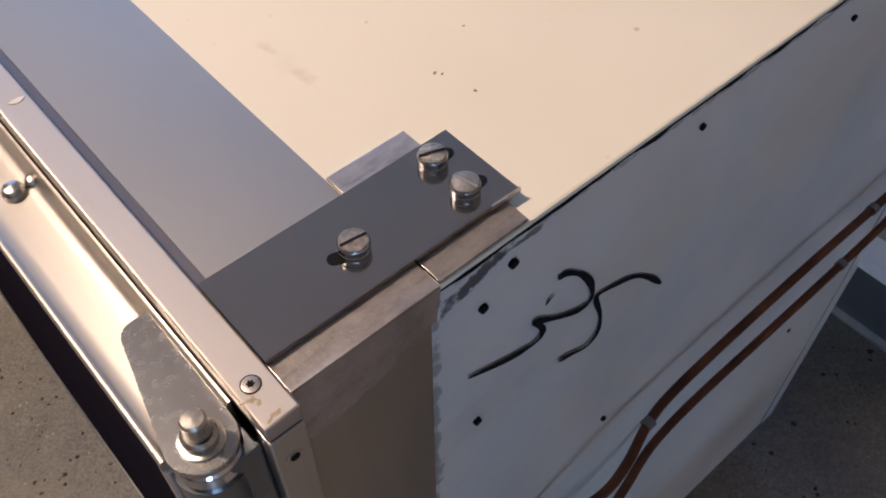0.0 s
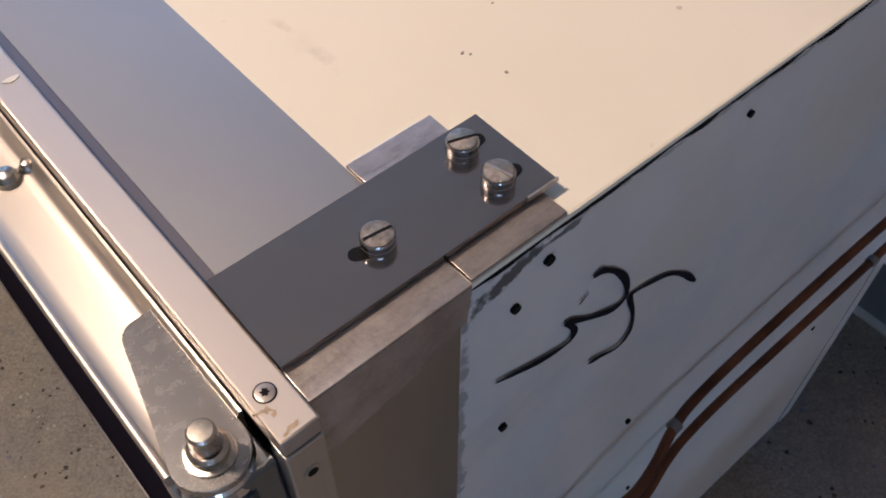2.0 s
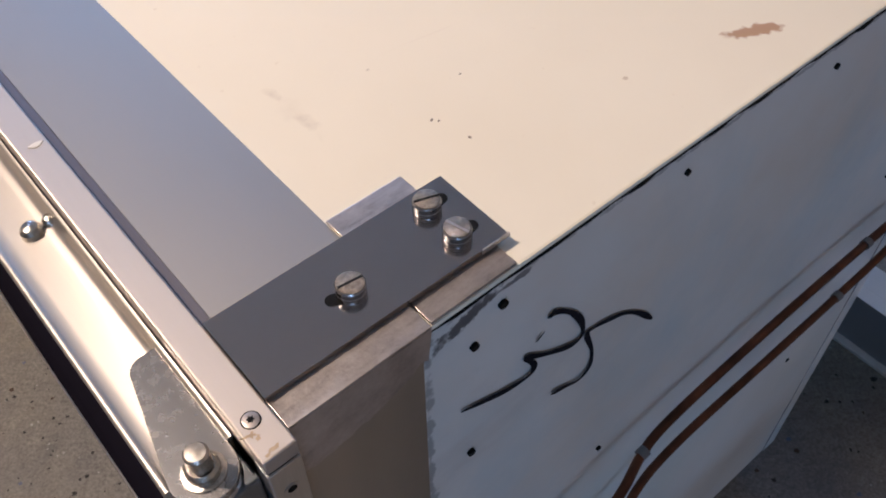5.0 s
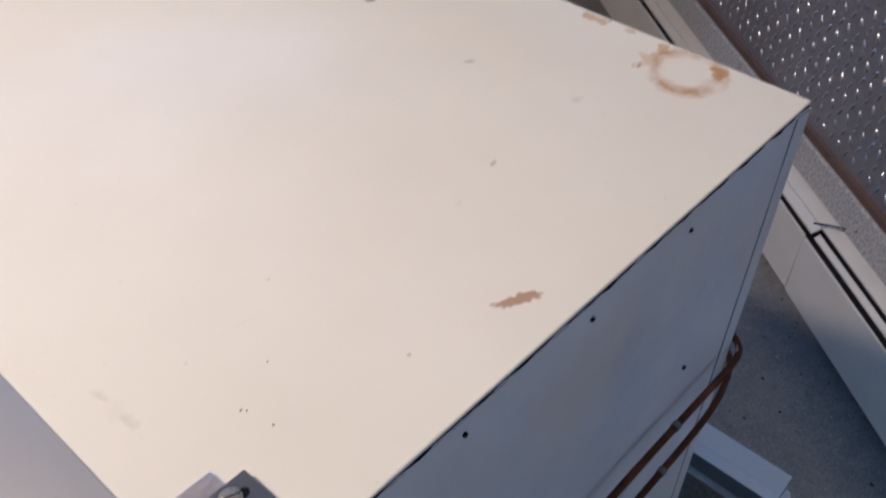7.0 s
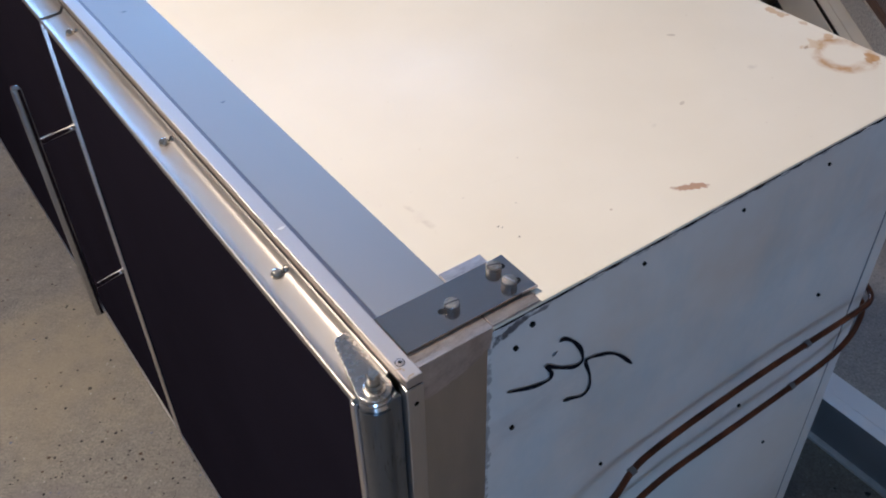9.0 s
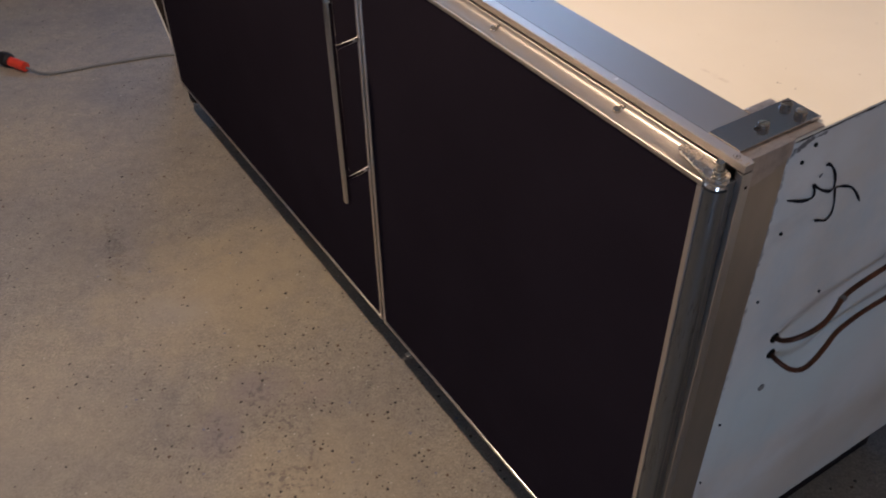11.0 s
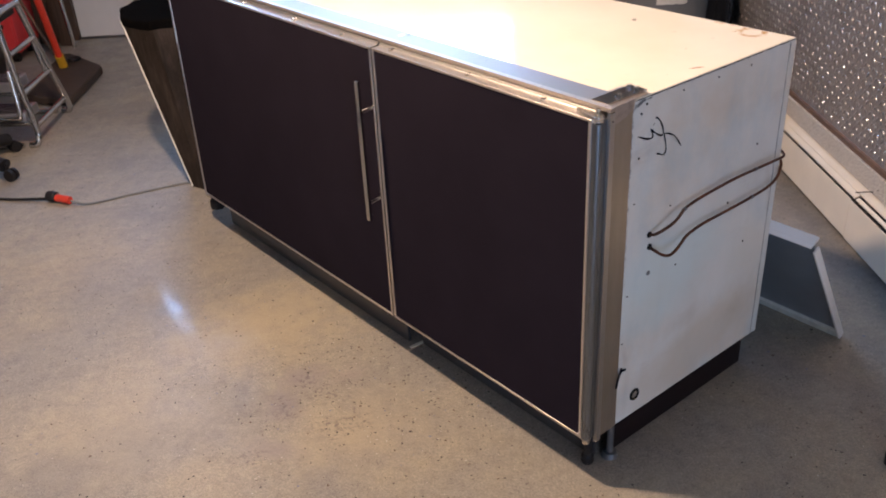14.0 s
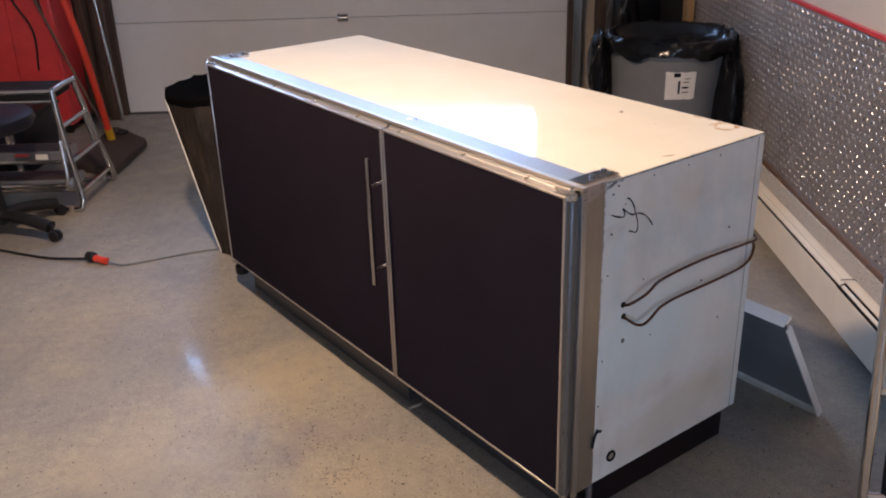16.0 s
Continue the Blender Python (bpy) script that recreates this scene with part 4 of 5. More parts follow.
def hinge_leaf(door, y, flip):
    s = -1 if flip else 1
    pts = [(-0.0042, 0.0520)]
    pts += [(-0.0107 + 0.0072 * math.cos(radians(q)), 0.0444 + 0.0072 * math.sin(radians(q))) for q in range(96, 170, 9)]
    pts += [(-0.0166 + 0.0124 * math.cos(radians(q)), -0.0035 + 0.0124 * math.sin(radians(q))) for q in range(168, 361, 8)]
    outline = [(x, y + s * yy) for x, yy in pts]
    b = prism(B(), outline if not flip else outline[::-1], DZ1 + 0.0002, DZ1 + 0.0032, 0.0004)
    leaf = part("hinge_leaf", b, LEAF, door, "steel hinge leaf with pin")
    c = (-0.0165, y - s * 0.0040)
    part("pin_washer", lathe(B(), [(0.0080, DZ1 + 0.0032), (0.0079, DZ1 + 0.0040), (0.0066, DZ1 + 0.0044)], 28, c), BOLT, leaf)
    part("pin_nut", lathe(B(), [(0.0062, DZ1 + 0.0043), (0.0062, DZ1 + 0.0075), (0.0050, DZ1 + 0.0088)], 28, c), BOLT, leaf)
    part("hinge_pin", lathe(B(), [(0.0044, DZ1 + 0.0095), (0.0044, DZ1 + 0.0165), (0.0036, DZ1 + 0.0176), (0.0, DZ1 + 0.0177)], 24, c), BOLT, leaf)
    part("bushing", lathe(B(), [(0.0110, DZ1 - 0.0100), (0.0122, DZ1 - 0.0080), (0.0112, DZ1 - 0.0050), (0.0122, DZ1 - 0.0020), (0.0110, DZ1 + 0.0002)], 28, c), CHROME, leaf, "chrome hinge bushing")
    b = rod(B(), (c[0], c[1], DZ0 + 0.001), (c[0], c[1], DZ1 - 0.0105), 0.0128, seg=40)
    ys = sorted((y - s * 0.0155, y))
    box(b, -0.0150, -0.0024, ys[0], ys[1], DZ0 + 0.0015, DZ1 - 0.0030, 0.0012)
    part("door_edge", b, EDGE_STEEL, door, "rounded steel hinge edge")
    b = prism(B(), outline if not flip else outline[::-1], DZ0 - 0.0036, DZ0 - 0.0004, 0.0004)
    foot = part("lower_hinge", b, STEEL, door, "steel lower hinge leaf")
    part("lower_pin", lathe(B(), [(0.0085, DZ0 - 0.018), (0.0085, DZ0 - 0.0036)], 20, c), BOLT, foot)


hinge_leaf(near, 0.0130, False)
hinge_leaf(fard, FW - 0.0130, True)
# bar handle of the far door
HY, HX = 0.7000, -0.082
bm = box(B(), HX - 0.006, HX + 0.006, HY - 0.0072, HY + 0.0072, 0.448, 0.820, 0.0042, 3)
hb = part("handle", bm, HANDLE, fard, "polished flat bar handle on two posts")
for z in (0.738, 0.494):
    part("post", rod(B(), (HX + 0.004, HY + 0.004, z), (DX0 + 0.002, 0.7140, z), 0.0045, seg=16), CHROME, hb)

# base: recessed black toe kick, legs, pale strip for lit floor
part("toe_kick", box(B(), 0.052, 0.062, 0.045, 0.690, 0.004, BASE - 0.001, 0.002), GREY_TOE, fridge, "charcoal toe kick plate")
part("toe_kick", box(B(), 0.030, 0.040, 0.728, FW - 0.060, 0.004, BASE - 0.001, 0.002), GREY_TOE, fridge)
part("side_kick", box(B(), 0.100, 0.622, 0.030, 0.044, 0.004, BASE - 0.001, 0.002), BLACK_TOE, fridge)
part("side_kick", box(B(), 0.095, 0.612, FW - 0.042, FW - 0.028, 0.004, BASE - 0.001, 0.002), BLACK_TOE, fridge)
part("back_kick", box(B(), 0.598, 0.612, 0.042, FW - 0.042, 0.004, BASE - 0.001, 0.002), BLACK_TOE, fridge)
# added pale strip: lamplight on the floor, seen through the kick plates' gap
b = box(B(), -0.042, 0.042, -0.0055, 0.0055, -0.0008, 0.0008, 0.0003)
part("lit_floor_strip", b, PALE_EDGE, fridge, "pale strip standing for lit floor under the doors' joint", m=pose(0.058, 0.702, 0.0016, 0, 0, -4))
for x, y in ((0.088, 0.024), (0.075, FW - 0.10)):
    b = rod(B(), (x, y, 0.012), (x, y, BASE), 0.008, seg=16)
    rod(b, (x, y, 0.0), (x, y, 0.014), 0.020, 0.016, seg=20)
    part("levelling_leg", b, GREY_METAL, fridge)
b = lathe(B(), [(0.024, 0.046), (0.026, 0.052), (0.026, 0.076), (0.020, 0.082), (0.010, 0.086), (0.010, BASE)], 24, (0.018, FW + 0.014))
part("corner_foot", b, BLACK, fridge, "black plastic foot")
b = lathe(B(), [(0.014, 0.0), (0.016, 0.006), (0.015, 0.020), (0.0100, 0.026), (0.0100, BASE - 0.01)], 20, (0.034, 0.046))
part("corner_foot", b, BLACK, fridge)
part("corner_bracket", box(B(), -0.012, 0.030, FW - 0.002, FW + 0.034, BASE - 0.014, BASE - 0.002, 0.002), STEEL, fridge)

# marker scrawl "35", drawn as thin strokes of ink
THREE = [(0.142, 0.846), (0.148, 0.8445), (0.158, 0.835), (0.167, 0.820), (0.170, 0.806), (0.163, 0.803), (0.147, 0.812), (0.135, 0.821), (0.130, 0.8245), (0.136, 0.814), (0.136, 0.807), (0.129, 0.806), (0.115, 0.810), (0.091, 0.821)]
FIVE = [(0.233, 0.760), (0.218, 0.779), (0.204, 0.792), (0.190, 0.799), (0.178, 0.803), (0.174, 0.801), (0.181, 0.780), (0.182, 0.764), (0.175, 0.758), (0.163, 0.763), (0.153, 0.767)]
DASH = [(0.136, 0.832), (0.1385, 0.834), (0.141, 0.836)]
number = thing("marker_number", "handwritten 35 in black marker on the side panel", "writing")
for stroke, w in ((THREE, 0.0018), (FIVE, 0.0016), (DASH, 0.0008)):
    line = smooth_line([(x, -0.0010, z) for x, z in stroke], 8)
    n = len(line)
    tp = [min(1, 0.55 + 0.9 * min(i, n - 1 - i) / 6) * (1 + 0.22 * math.sin(i * 0.35)) for i in range(n)]
    part("stroke", sweep(B(), line, w, 10, flat=(1.0, 0.03), taper=tp, up=(0, 1, 0)), INK, number)

# punched holes, dents and clips on the side sheet
for x, z, r in ((0.113, 0.882, 0.0030), (0.098, 0.866, 0.0028), (0.098, 0.773, 0.0028), (0.227, 0.8805, 0.0022), (0.344, 0.8785, 0.0022), (0.459, 0.8765, 0.0022), (0.523, 0.677, 0.0026), (0.213, 0.630, 0.0024),
                (0.430, 0.560, 0.0028), (0.512, 0.430, 0.0030), (0.250, 0.471, 0.0022), (0.154, 0.489, 0.0055), (0.092, 0.675, 0.0022), (0.087, 0.458, 0.0022), (0.080, 0.338, 0.0020), (0.149, 0.584, 0.0072), (0.152, 0.554, 0.0072)):
    b = rod(B(), (x, -0.0017, z), (x, 0.0030, z), r * (0.78 if r < 0.005 else 1.0), seg=14)
    part("hole", b, RUBBER if r < 0.005 or r > 0.006 else GREY_CAN, fridge)
bm = B()
ringpts = [(0.134 + 0.0125 * math.cos(a), -0.0015, 0.1725 + 0.0125 * math.sin(a)) for a in (2 * math.pi * i / 28 for i in range(29))]
sweep(bm, ringpts, 0.0032, 10)
part("grommet", bm, RUBBER, fridge, "black rubber grommet ring")
part("grommet_core", rod(B(), (0.134, -0.0016, 0.1725), (0.134, 0.003, 0.1725), 0.0095, seg=20), TAPE, fridge)
bm = sweep(B(), smooth_line([(0.064, -0.0042, 0.228), (0.067, -0.0045, 0.245), (0.074, -0.0042, 0.262), (0.083, -0.0030, 0.266), (0.095, -0.0020, 0.2625)]), 0.0035, 8, flat=(1, 0.4), up=(0, 1, 0))
part("sealant_smear", bm, INK, fridge, "black sealant smear")
bm = sweep(B(), smooth_line([(0.066, -0.0040, 0.250), (0.074, -0.0035, 0.262), (0.080, -0.0025, 0.275)]), 0.0028, 8, flat=(1, 0.4), up=(0, 1, 0))
part("sealant_smear", bm, INK, fridge)
# copper lines clipped across the side
OFF = -0.015
upper = [(0.149, 0.004, 0.584), (0.151, -0.012, 0.588), (0.164, -0.025, 0.599), (0.187, -0.031, 0.609), (0.210, -0.028, 0.6150), (0.236, -0.020, 0.6185), (0.262, -0.016, 0.6205), (0.320, OFF, 0.6245), (0.420, OFF, 0.627), (0.500, OFF, 0.6245), (0.590, OFF, 0.6205), (0.622, -0.013, 0.6192), (0.636, -0.003, 0.621), (0.641, 0.022, 0.628), (0.640, 0.070, 0.640)]
lower = [(0.152, 0.004, 0.554), (0.154, -0.012, 0.549), (0.165, -0.024, 0.539), (0.184, -0.029, 0.532), (0.206, -0.028, 0.534), (0.230, -0.024, 0.541), (0.252, -0.019, 0.547), (0.276, -0.016, 0.5495), (0.320, OFF, 0.5535), (0.420, OFF, 0.5535), (0.500, OFF, 0.5545), (0.570, OFF, 0.559), (0.604, -0.014, 0.571), (0.622, -0.010, 0.588), (0.632, -0.002, 0.602), (0.636, 0.020, 0.611), (0.637, 0.050, 0.614)]
for pts in (upper, lower):
    part("copper_tube", sweep(B(), smooth_line(pts, 7), 0.0034, 12), COPPER, fridge, "dull copper refrigerant tube")
for x, yc, z, slope in ((0.238, -0.0195, 0.6187, 0.15), (0.505, OFF, 0.6243, -0.03), (0.504, OFF, 0.5546, 0.04)):
    b = rod(B(), (x - 0.0032, yc, z - 0.0032 * slope), (x + 0.0032, yc, z + 0.0032 * slope), 0.0043, seg=18)
    part("tube_clip", b, GREY_METAL, fridge)
# scuffs and a small white patch on the stainless strip
b = prism(B(), [(0.040, 0.685), (0.048, 0.681), (0.057, 0.684), (0.062, 0.690), (0.055, 0.698), (0.046, 0.695)], FH + 0.0012, FH + 0.0019, 0.0002)
part("white_patch", b, PAPER, fridge, "small irregular white patch")
for x, y, rx, ry, material in ((0.064, 0.676, 0.0040, 0.0022, RUBBER), (0.053, 0.389, 0.0022, 0.0011, GREY_METAL), (0.046, 0.633, 0.0026, 0.0011, GREY_METAL), (0.0065, 0.1815, 0.0030, 0.0016, PAPER)):
    zt = FH + (0.0012 if x > 0.012 else 0.0048)
    b = prism(B(), [(x + rx * math.cos(a) * (1 + 0.3 * math.sin(3 * a)), y + ry * math.sin(a)) for a in (2 * math.pi * i / 12 for i in range(12))], zt, zt + 0.0003)
    part("scuff", b, material, fridge)

# ---- things in the garage ----


def leaning_cover():
    """Galvanised cover leaning against the back of the refrigerator."""
    top, foot = Vector((0.685, 0, 0.385)), Vector((0.925, 0, 0.004))
    run = (foot - top)
    ln = run.length
    m = Matrix.Translation(top) @ Matrix((( run.x / ln, 0, -run.z / ln, 0), (0, 1, 0, 0), (run.z / ln, 0, run.x / ln, 0), (0, 0, 0, 1)))
    root = thing("sheet_metal_cover", "bluish galvanised sheet cover with folded edges, leaning behind the refrigerator", "cover", m)
    y0, y1 = -0.092, 0.560
    part("sheet", box(B(), 0.0, ln, y0, y1, 0.0, 0.0015), COVER, root)
    part("flange", box(B(), -0.0030, 0.0045, y0, y1, 0.0016, 0.026, 0.0006), DOORWHITE, root)
    part("flange", box(B(), 0.018, ln, y0 - 0.0060, y0, -0.011, 0.012, 0.0012), DOORWHITE, root)
    part("rim", box(B(), -0.0030, 0.0, y0, y1, -0.012, 0.0016, 0.0005), DOORWHITE, root)
    part("flange", box(B(), ln - 0.034, ln - 0.003, y0, y1, -0.0100, -0.0002, 0.0012), PALE_EDGE, root)
    return root


leaning_cover()


def trash_can():
    root = thing("trash_can", "round grey plastic trash can with black liner and torn paper label", "trash can", pose(2.15, 1.555, 0))
    part("body", lathe(B(), [(0.215, 0.0), (0.225, 0.01), (0.274, 0.67), (0.285, 0.675), (0.287, 0.73), (0.278, 0.732), (0.268, 0.67), (0.22, 0.03), (0.0, 0.03)], 48), GREY_CAN, root)
    # liner gathered over the rim, crumpled
    bm = B()
    seg = 96
    prof = [(0.291, 0.672), (0.299, 0.69), (0.303, 0.715), (0.303, 0.735), (0.296, 0.748), (0.282, 0.752), (0.262, 0.742), (0.240, 0.715), (0.20, 0.690), (0.12, 0.675), (0.0, 0.670)]
    rings = []
    for j, (r, z) in enumerate(prof):
        ring = []
        for s in range(seg):
            a = 2 * math.pi * s / seg
            q = Vector((math.cos(a) * 5, math.sin(a) * 5, j * 0.6))
            w = noise.noise(q) * 0.014 + noise.noise(q * 3) * 0.011 + abs(noise.noise(q * 2.1)) * 0.010
            hang = (noise.noise(Vector((math.cos(a) * 2.5, math.sin(a) * 2.5, 9))) * 0.035) if j == 0 else 0
            ring.append(bm.verts.new(((r + (w if r else 0)) * math.cos(a), (r + (w if r else 0)) * math.sin(a), z + hang + w * 0.8)))
        rings.append(ring)
    for a, b in zip(rings, rings[1:]):
        for s in range(seg):
            bm.faces.new((a[s], a[(s + 1) % seg], b[(s + 1) % seg], b[s]))
    part("liner", bm, BAG, root, "crumpled black plastic liner", crease=50)
    # paper label on the side that faces into the garage
    a0 = math.atan2(-1.245 - 1.555, -1.273 - 2.15)
    bm = B()
    grid = []
    for i in range(9):
        a = a0 + (i / 8 - 0.5) * 0.50 + 0.22
        col_ = []
        for z in (0.495, 0.620):
            r = 0.2265 + (0.272 - 0.225) * (z - 0.01) / 0.59 + 0.0012
            ragged = 0.006 * noise.noise(Vector((i * 1.7, z * 9, 0)))
            col_.append(bm.verts.new((r * math.cos(a), r * math.sin(a), z + ragged)))
        grid.append(col_)
    for p, q in zip(grid, grid[1:]):
        bm.faces.new((p[0], q[0], q[1], p[1]))
    lab = part("paper_label", bm, PAPER, root, "torn white label with black print")
    for ang, z0_, z1_, half in ((0.06, 0.598, 0.616, 0.055), (0.095, 0.520, 0.580, 0.018), (0.19, 0.545, 0.553, 0.055), (0.19, 0.525, 0.530, 0.05), (0.20, 0.572, 0.576, 0.05), (0.21, 0.588, 0.592, 0.045)):
        bm = B()
        cols = []
        for i in range(4):
            a = a0 + 0.09 + ang * 1.1 + (i / 3 - 0.5) * 2 * half
            cc = []
            for z in (z0_, z1_):
                r = 0.2265 + (0.272 - 0.225) * (z - 0.01) / 0.59 + 0.0018
                cc.append(bm.verts.new((r * math.cos(a), r * math.sin(a), z)))
            cols.append(cc)
        for p, q in zip(cols, cols[1:]):
            bm.faces.new((p[0], q[0], q[1], p[1]))
        part("print_bar", bm, INK, lab)
    # slack of the liner hanging down one side
    bm = B()
    bmesh.ops.create_icosphere(bm, subdivisions=4, radius=1.0)
    for v in bm.verts:
        v.co *= 1 + 0.22 * noise.noise(v.co * 1.9 + Vector((7, 0, 0))) + 0.12 * noise.noise(v.co * 5)
    bmesh.ops.scale(bm, vec=(0.055, 0.10, 0.17), verts=bm.verts)
    a = a0 - math.pi / 2 + 0.05
    bmesh.ops.transform(bm, matrix=Matrix.Translation((0.325 * math.cos(a), 0.325 * math.sin(a), 0.59)) @ Matrix.Rotation(a, 4, "Z"), verts=bm.verts)
    part("liner_slack", bm, BAG, root, crease=60)
    for s in (-1, 1):
        a = a0 + s * math.pi / 2
        bm = sweep(B(), smooth_line([(0.287 * math.cos(a - 0.2), 0.287 * math.sin(a - 0.2), 0.60), (0.330 * math.cos(a), 0.330 * math.sin(a), 0.585), (0.287 * math.cos(a + 0.2), 0.287 * math.sin(a + 0.2), 0.60)]), 0.012, 10)
        part("handle", bm, GREY_CAN, root)
    return root


trash_can()


def parts_bin():
    """Tapered open bin beyond the far end of the refrigerator."""
    root = thing("open_bin", "grimy dark tapered bin with black inside and pale rim edge", "bin", pose(0, 0, 0))
    top = [(-0.005, 2.375), (0.045, 2.215), (0.26, 2.150), (0.42, 2.20), (0.46, 2.43), (0.40, 2.62), (0.24, 2.66), (0.055, 2.52)]
    foot = [(0.075, 2.20), (0.095, 2.140), (0.25, 2.110), (0.34, 2.13), (0.36, 2.24), (0.33, 2.32), (0.24, 2.34), (0.11, 2.27)]
    bm = B()
    lo_ = [bm.verts.new((x, y, 0.0)) for x, y in foot]
    hi_ = [bm.verts.new((x, y, 0.655)) for x, y in top]
    cx, cy = sum(x for x, _ in top) / 8, sum(y for _, y in top) / 8
    hin = [bm.verts.new((x + (cx - x) * 0.04, y + (cy - y) * 0.04, 0.655)) for x, y in top]
    fx, fy = sum(x for x, _ in foot) / 8, sum(y for _, y in foot) / 8
    lin = [bm.verts.new((x + (fx - x) * 0.06, y + (fy - y) * 0.06, 0.02)) for x, y in foot]
    for i in range(8):
        j = (i + 1) % 8
        bm.faces.new((lo_[i], lo_[j], hi_[j], hi_[i]))
        bm.faces.new((hi_[i], hi_[j], hin[j], hin[i]))
        bm.faces.new((hin[i], hin[j], lin[j], lin[i]))
    bm.faces.new(lo_[::-1])
    bm.faces.new(lin)
    part("shell", bm, BIN_SIDE, root)
    b = sweep(B(), [(*foot[0], 0.004), (*top[0], 0.655)], 0.004, 8)
    part("edge_bead", b, PALE_EDGE, root, "pale metal edge")
    # black liner folded over the rim
    bm = B()
    rings = []
    n = 64
    rim = []
    for i in range(n):
        q, w = divmod(i * 8 / n, 1)
        p0, p1 = Vector(top[int(q)]), Vector(top[(int(q) + 1) % 8])
        rim.append(p0.lerp(p1, w))
    for f, z in ((1.002, 0.636), (1.006, 0.648), (1.006, 0.660), (0.99, 0.667), (0.94, 0.668), (0.55, 0.660)):
        ring = []
        for p_ in rim:
            q = Vector((p_.x * 11, p_.y * 11, z * 6))
            w = 0.012 * noise.noise(q) + 0.010 * abs(noise.noise(q * 2.6))
            hang = 0.018 * noise.noise(Vector((p_.x * 14, p_.y * 14, 3))) if z < 0.62 else 0
            ring.append(bm.verts.new((cx + (p_.x - cx) * (f + w), cy + (p_.y - cy) * (f + w) - 0.15 * max(0, 0.64 - z), z + 1.1 * w + hang)))
        rings.append(ring)
    for a, b in zip(rings, rings[1:]):
        for i in range(n):
            j = (i + 1) % n
            bm.faces.new((a[i], a[j], b[j], b[i]))
    bm.faces.new(rings[-1])
    part("liner", bm, BIN_LINER, root, "black liner over the rim", crease=60)
    return root


parts_bin()


def stool():
    root = thing("work_stool", "black round work stool on a five-star caster base", "stool", pose(-0.612, 3.062, 0))
    part("seat", lathe(B(), [(0.0, 0.480), (0.17, 0.485), (0.225, 0.500), (0.240, 0.53), (0.232, 0.556), (0.18, 0.570), (0.0, 0.573)], 40), NAVY, root, crease=50)
    part("seat_plate", box(B(), -0.09, 0.09, -0.07, 0.07, 0.460, 0.480, 0.006), BLACK, root)
    part("column", rod(rod(B(), (0, 0, 0.09), (0, 0, 0.32), 0.042, 0.036, seg=20), (0, 0, 0.32), (0, 0, 0.465), 0.026, seg=20), BLACK, root)
    part("hub", lathe(B(), [(0.04, 0.06), (0.052, 0.07), (0.050, 0.115), (0.035, 0.13)], 24), BLACK, root)
    for i in range(5):
        a = radians(-127 + 72 * i)
        d = Vector((math.cos(a), math.sin(a), 0))
        b = B()
        sweep(b, smooth_line([d * 0.04 + Vector((0, 0, 0.098)), d * 0.15 + Vector((0, 0, 0.092)), d * 0.278 + Vector((0, 0, 0.066))]), 0.034, 10, flat=(1.0, 0.75), up=(0, 0, 1))
        leg = part("leg", b, BLACK, root)
        e = d * 0.285
        part("caster_stem", rod(B(), (*e.xy, 0.045), (*e.xy, 0.075), 0.008, seg=12), BLACK, leg)
        side = Vector((-d.y, d.x, 0))
        b = B()
        for sgn in (-1, 1):
            p0 = e + d * 0.012 + side * (0.006 * sgn) + Vector((0, 0, 0.026))
            rod(b, p0, p0 + side * (0.014 * sgn), 0.026, 0.024, seg=20)
        box(b, e.x - 0.010, e.x + 0.010, e.y - 0.010, e.y + 0.010, 0.030, 0.050, 0.004)
        part("caster", b, BLACK, leg)
    return root


stool()


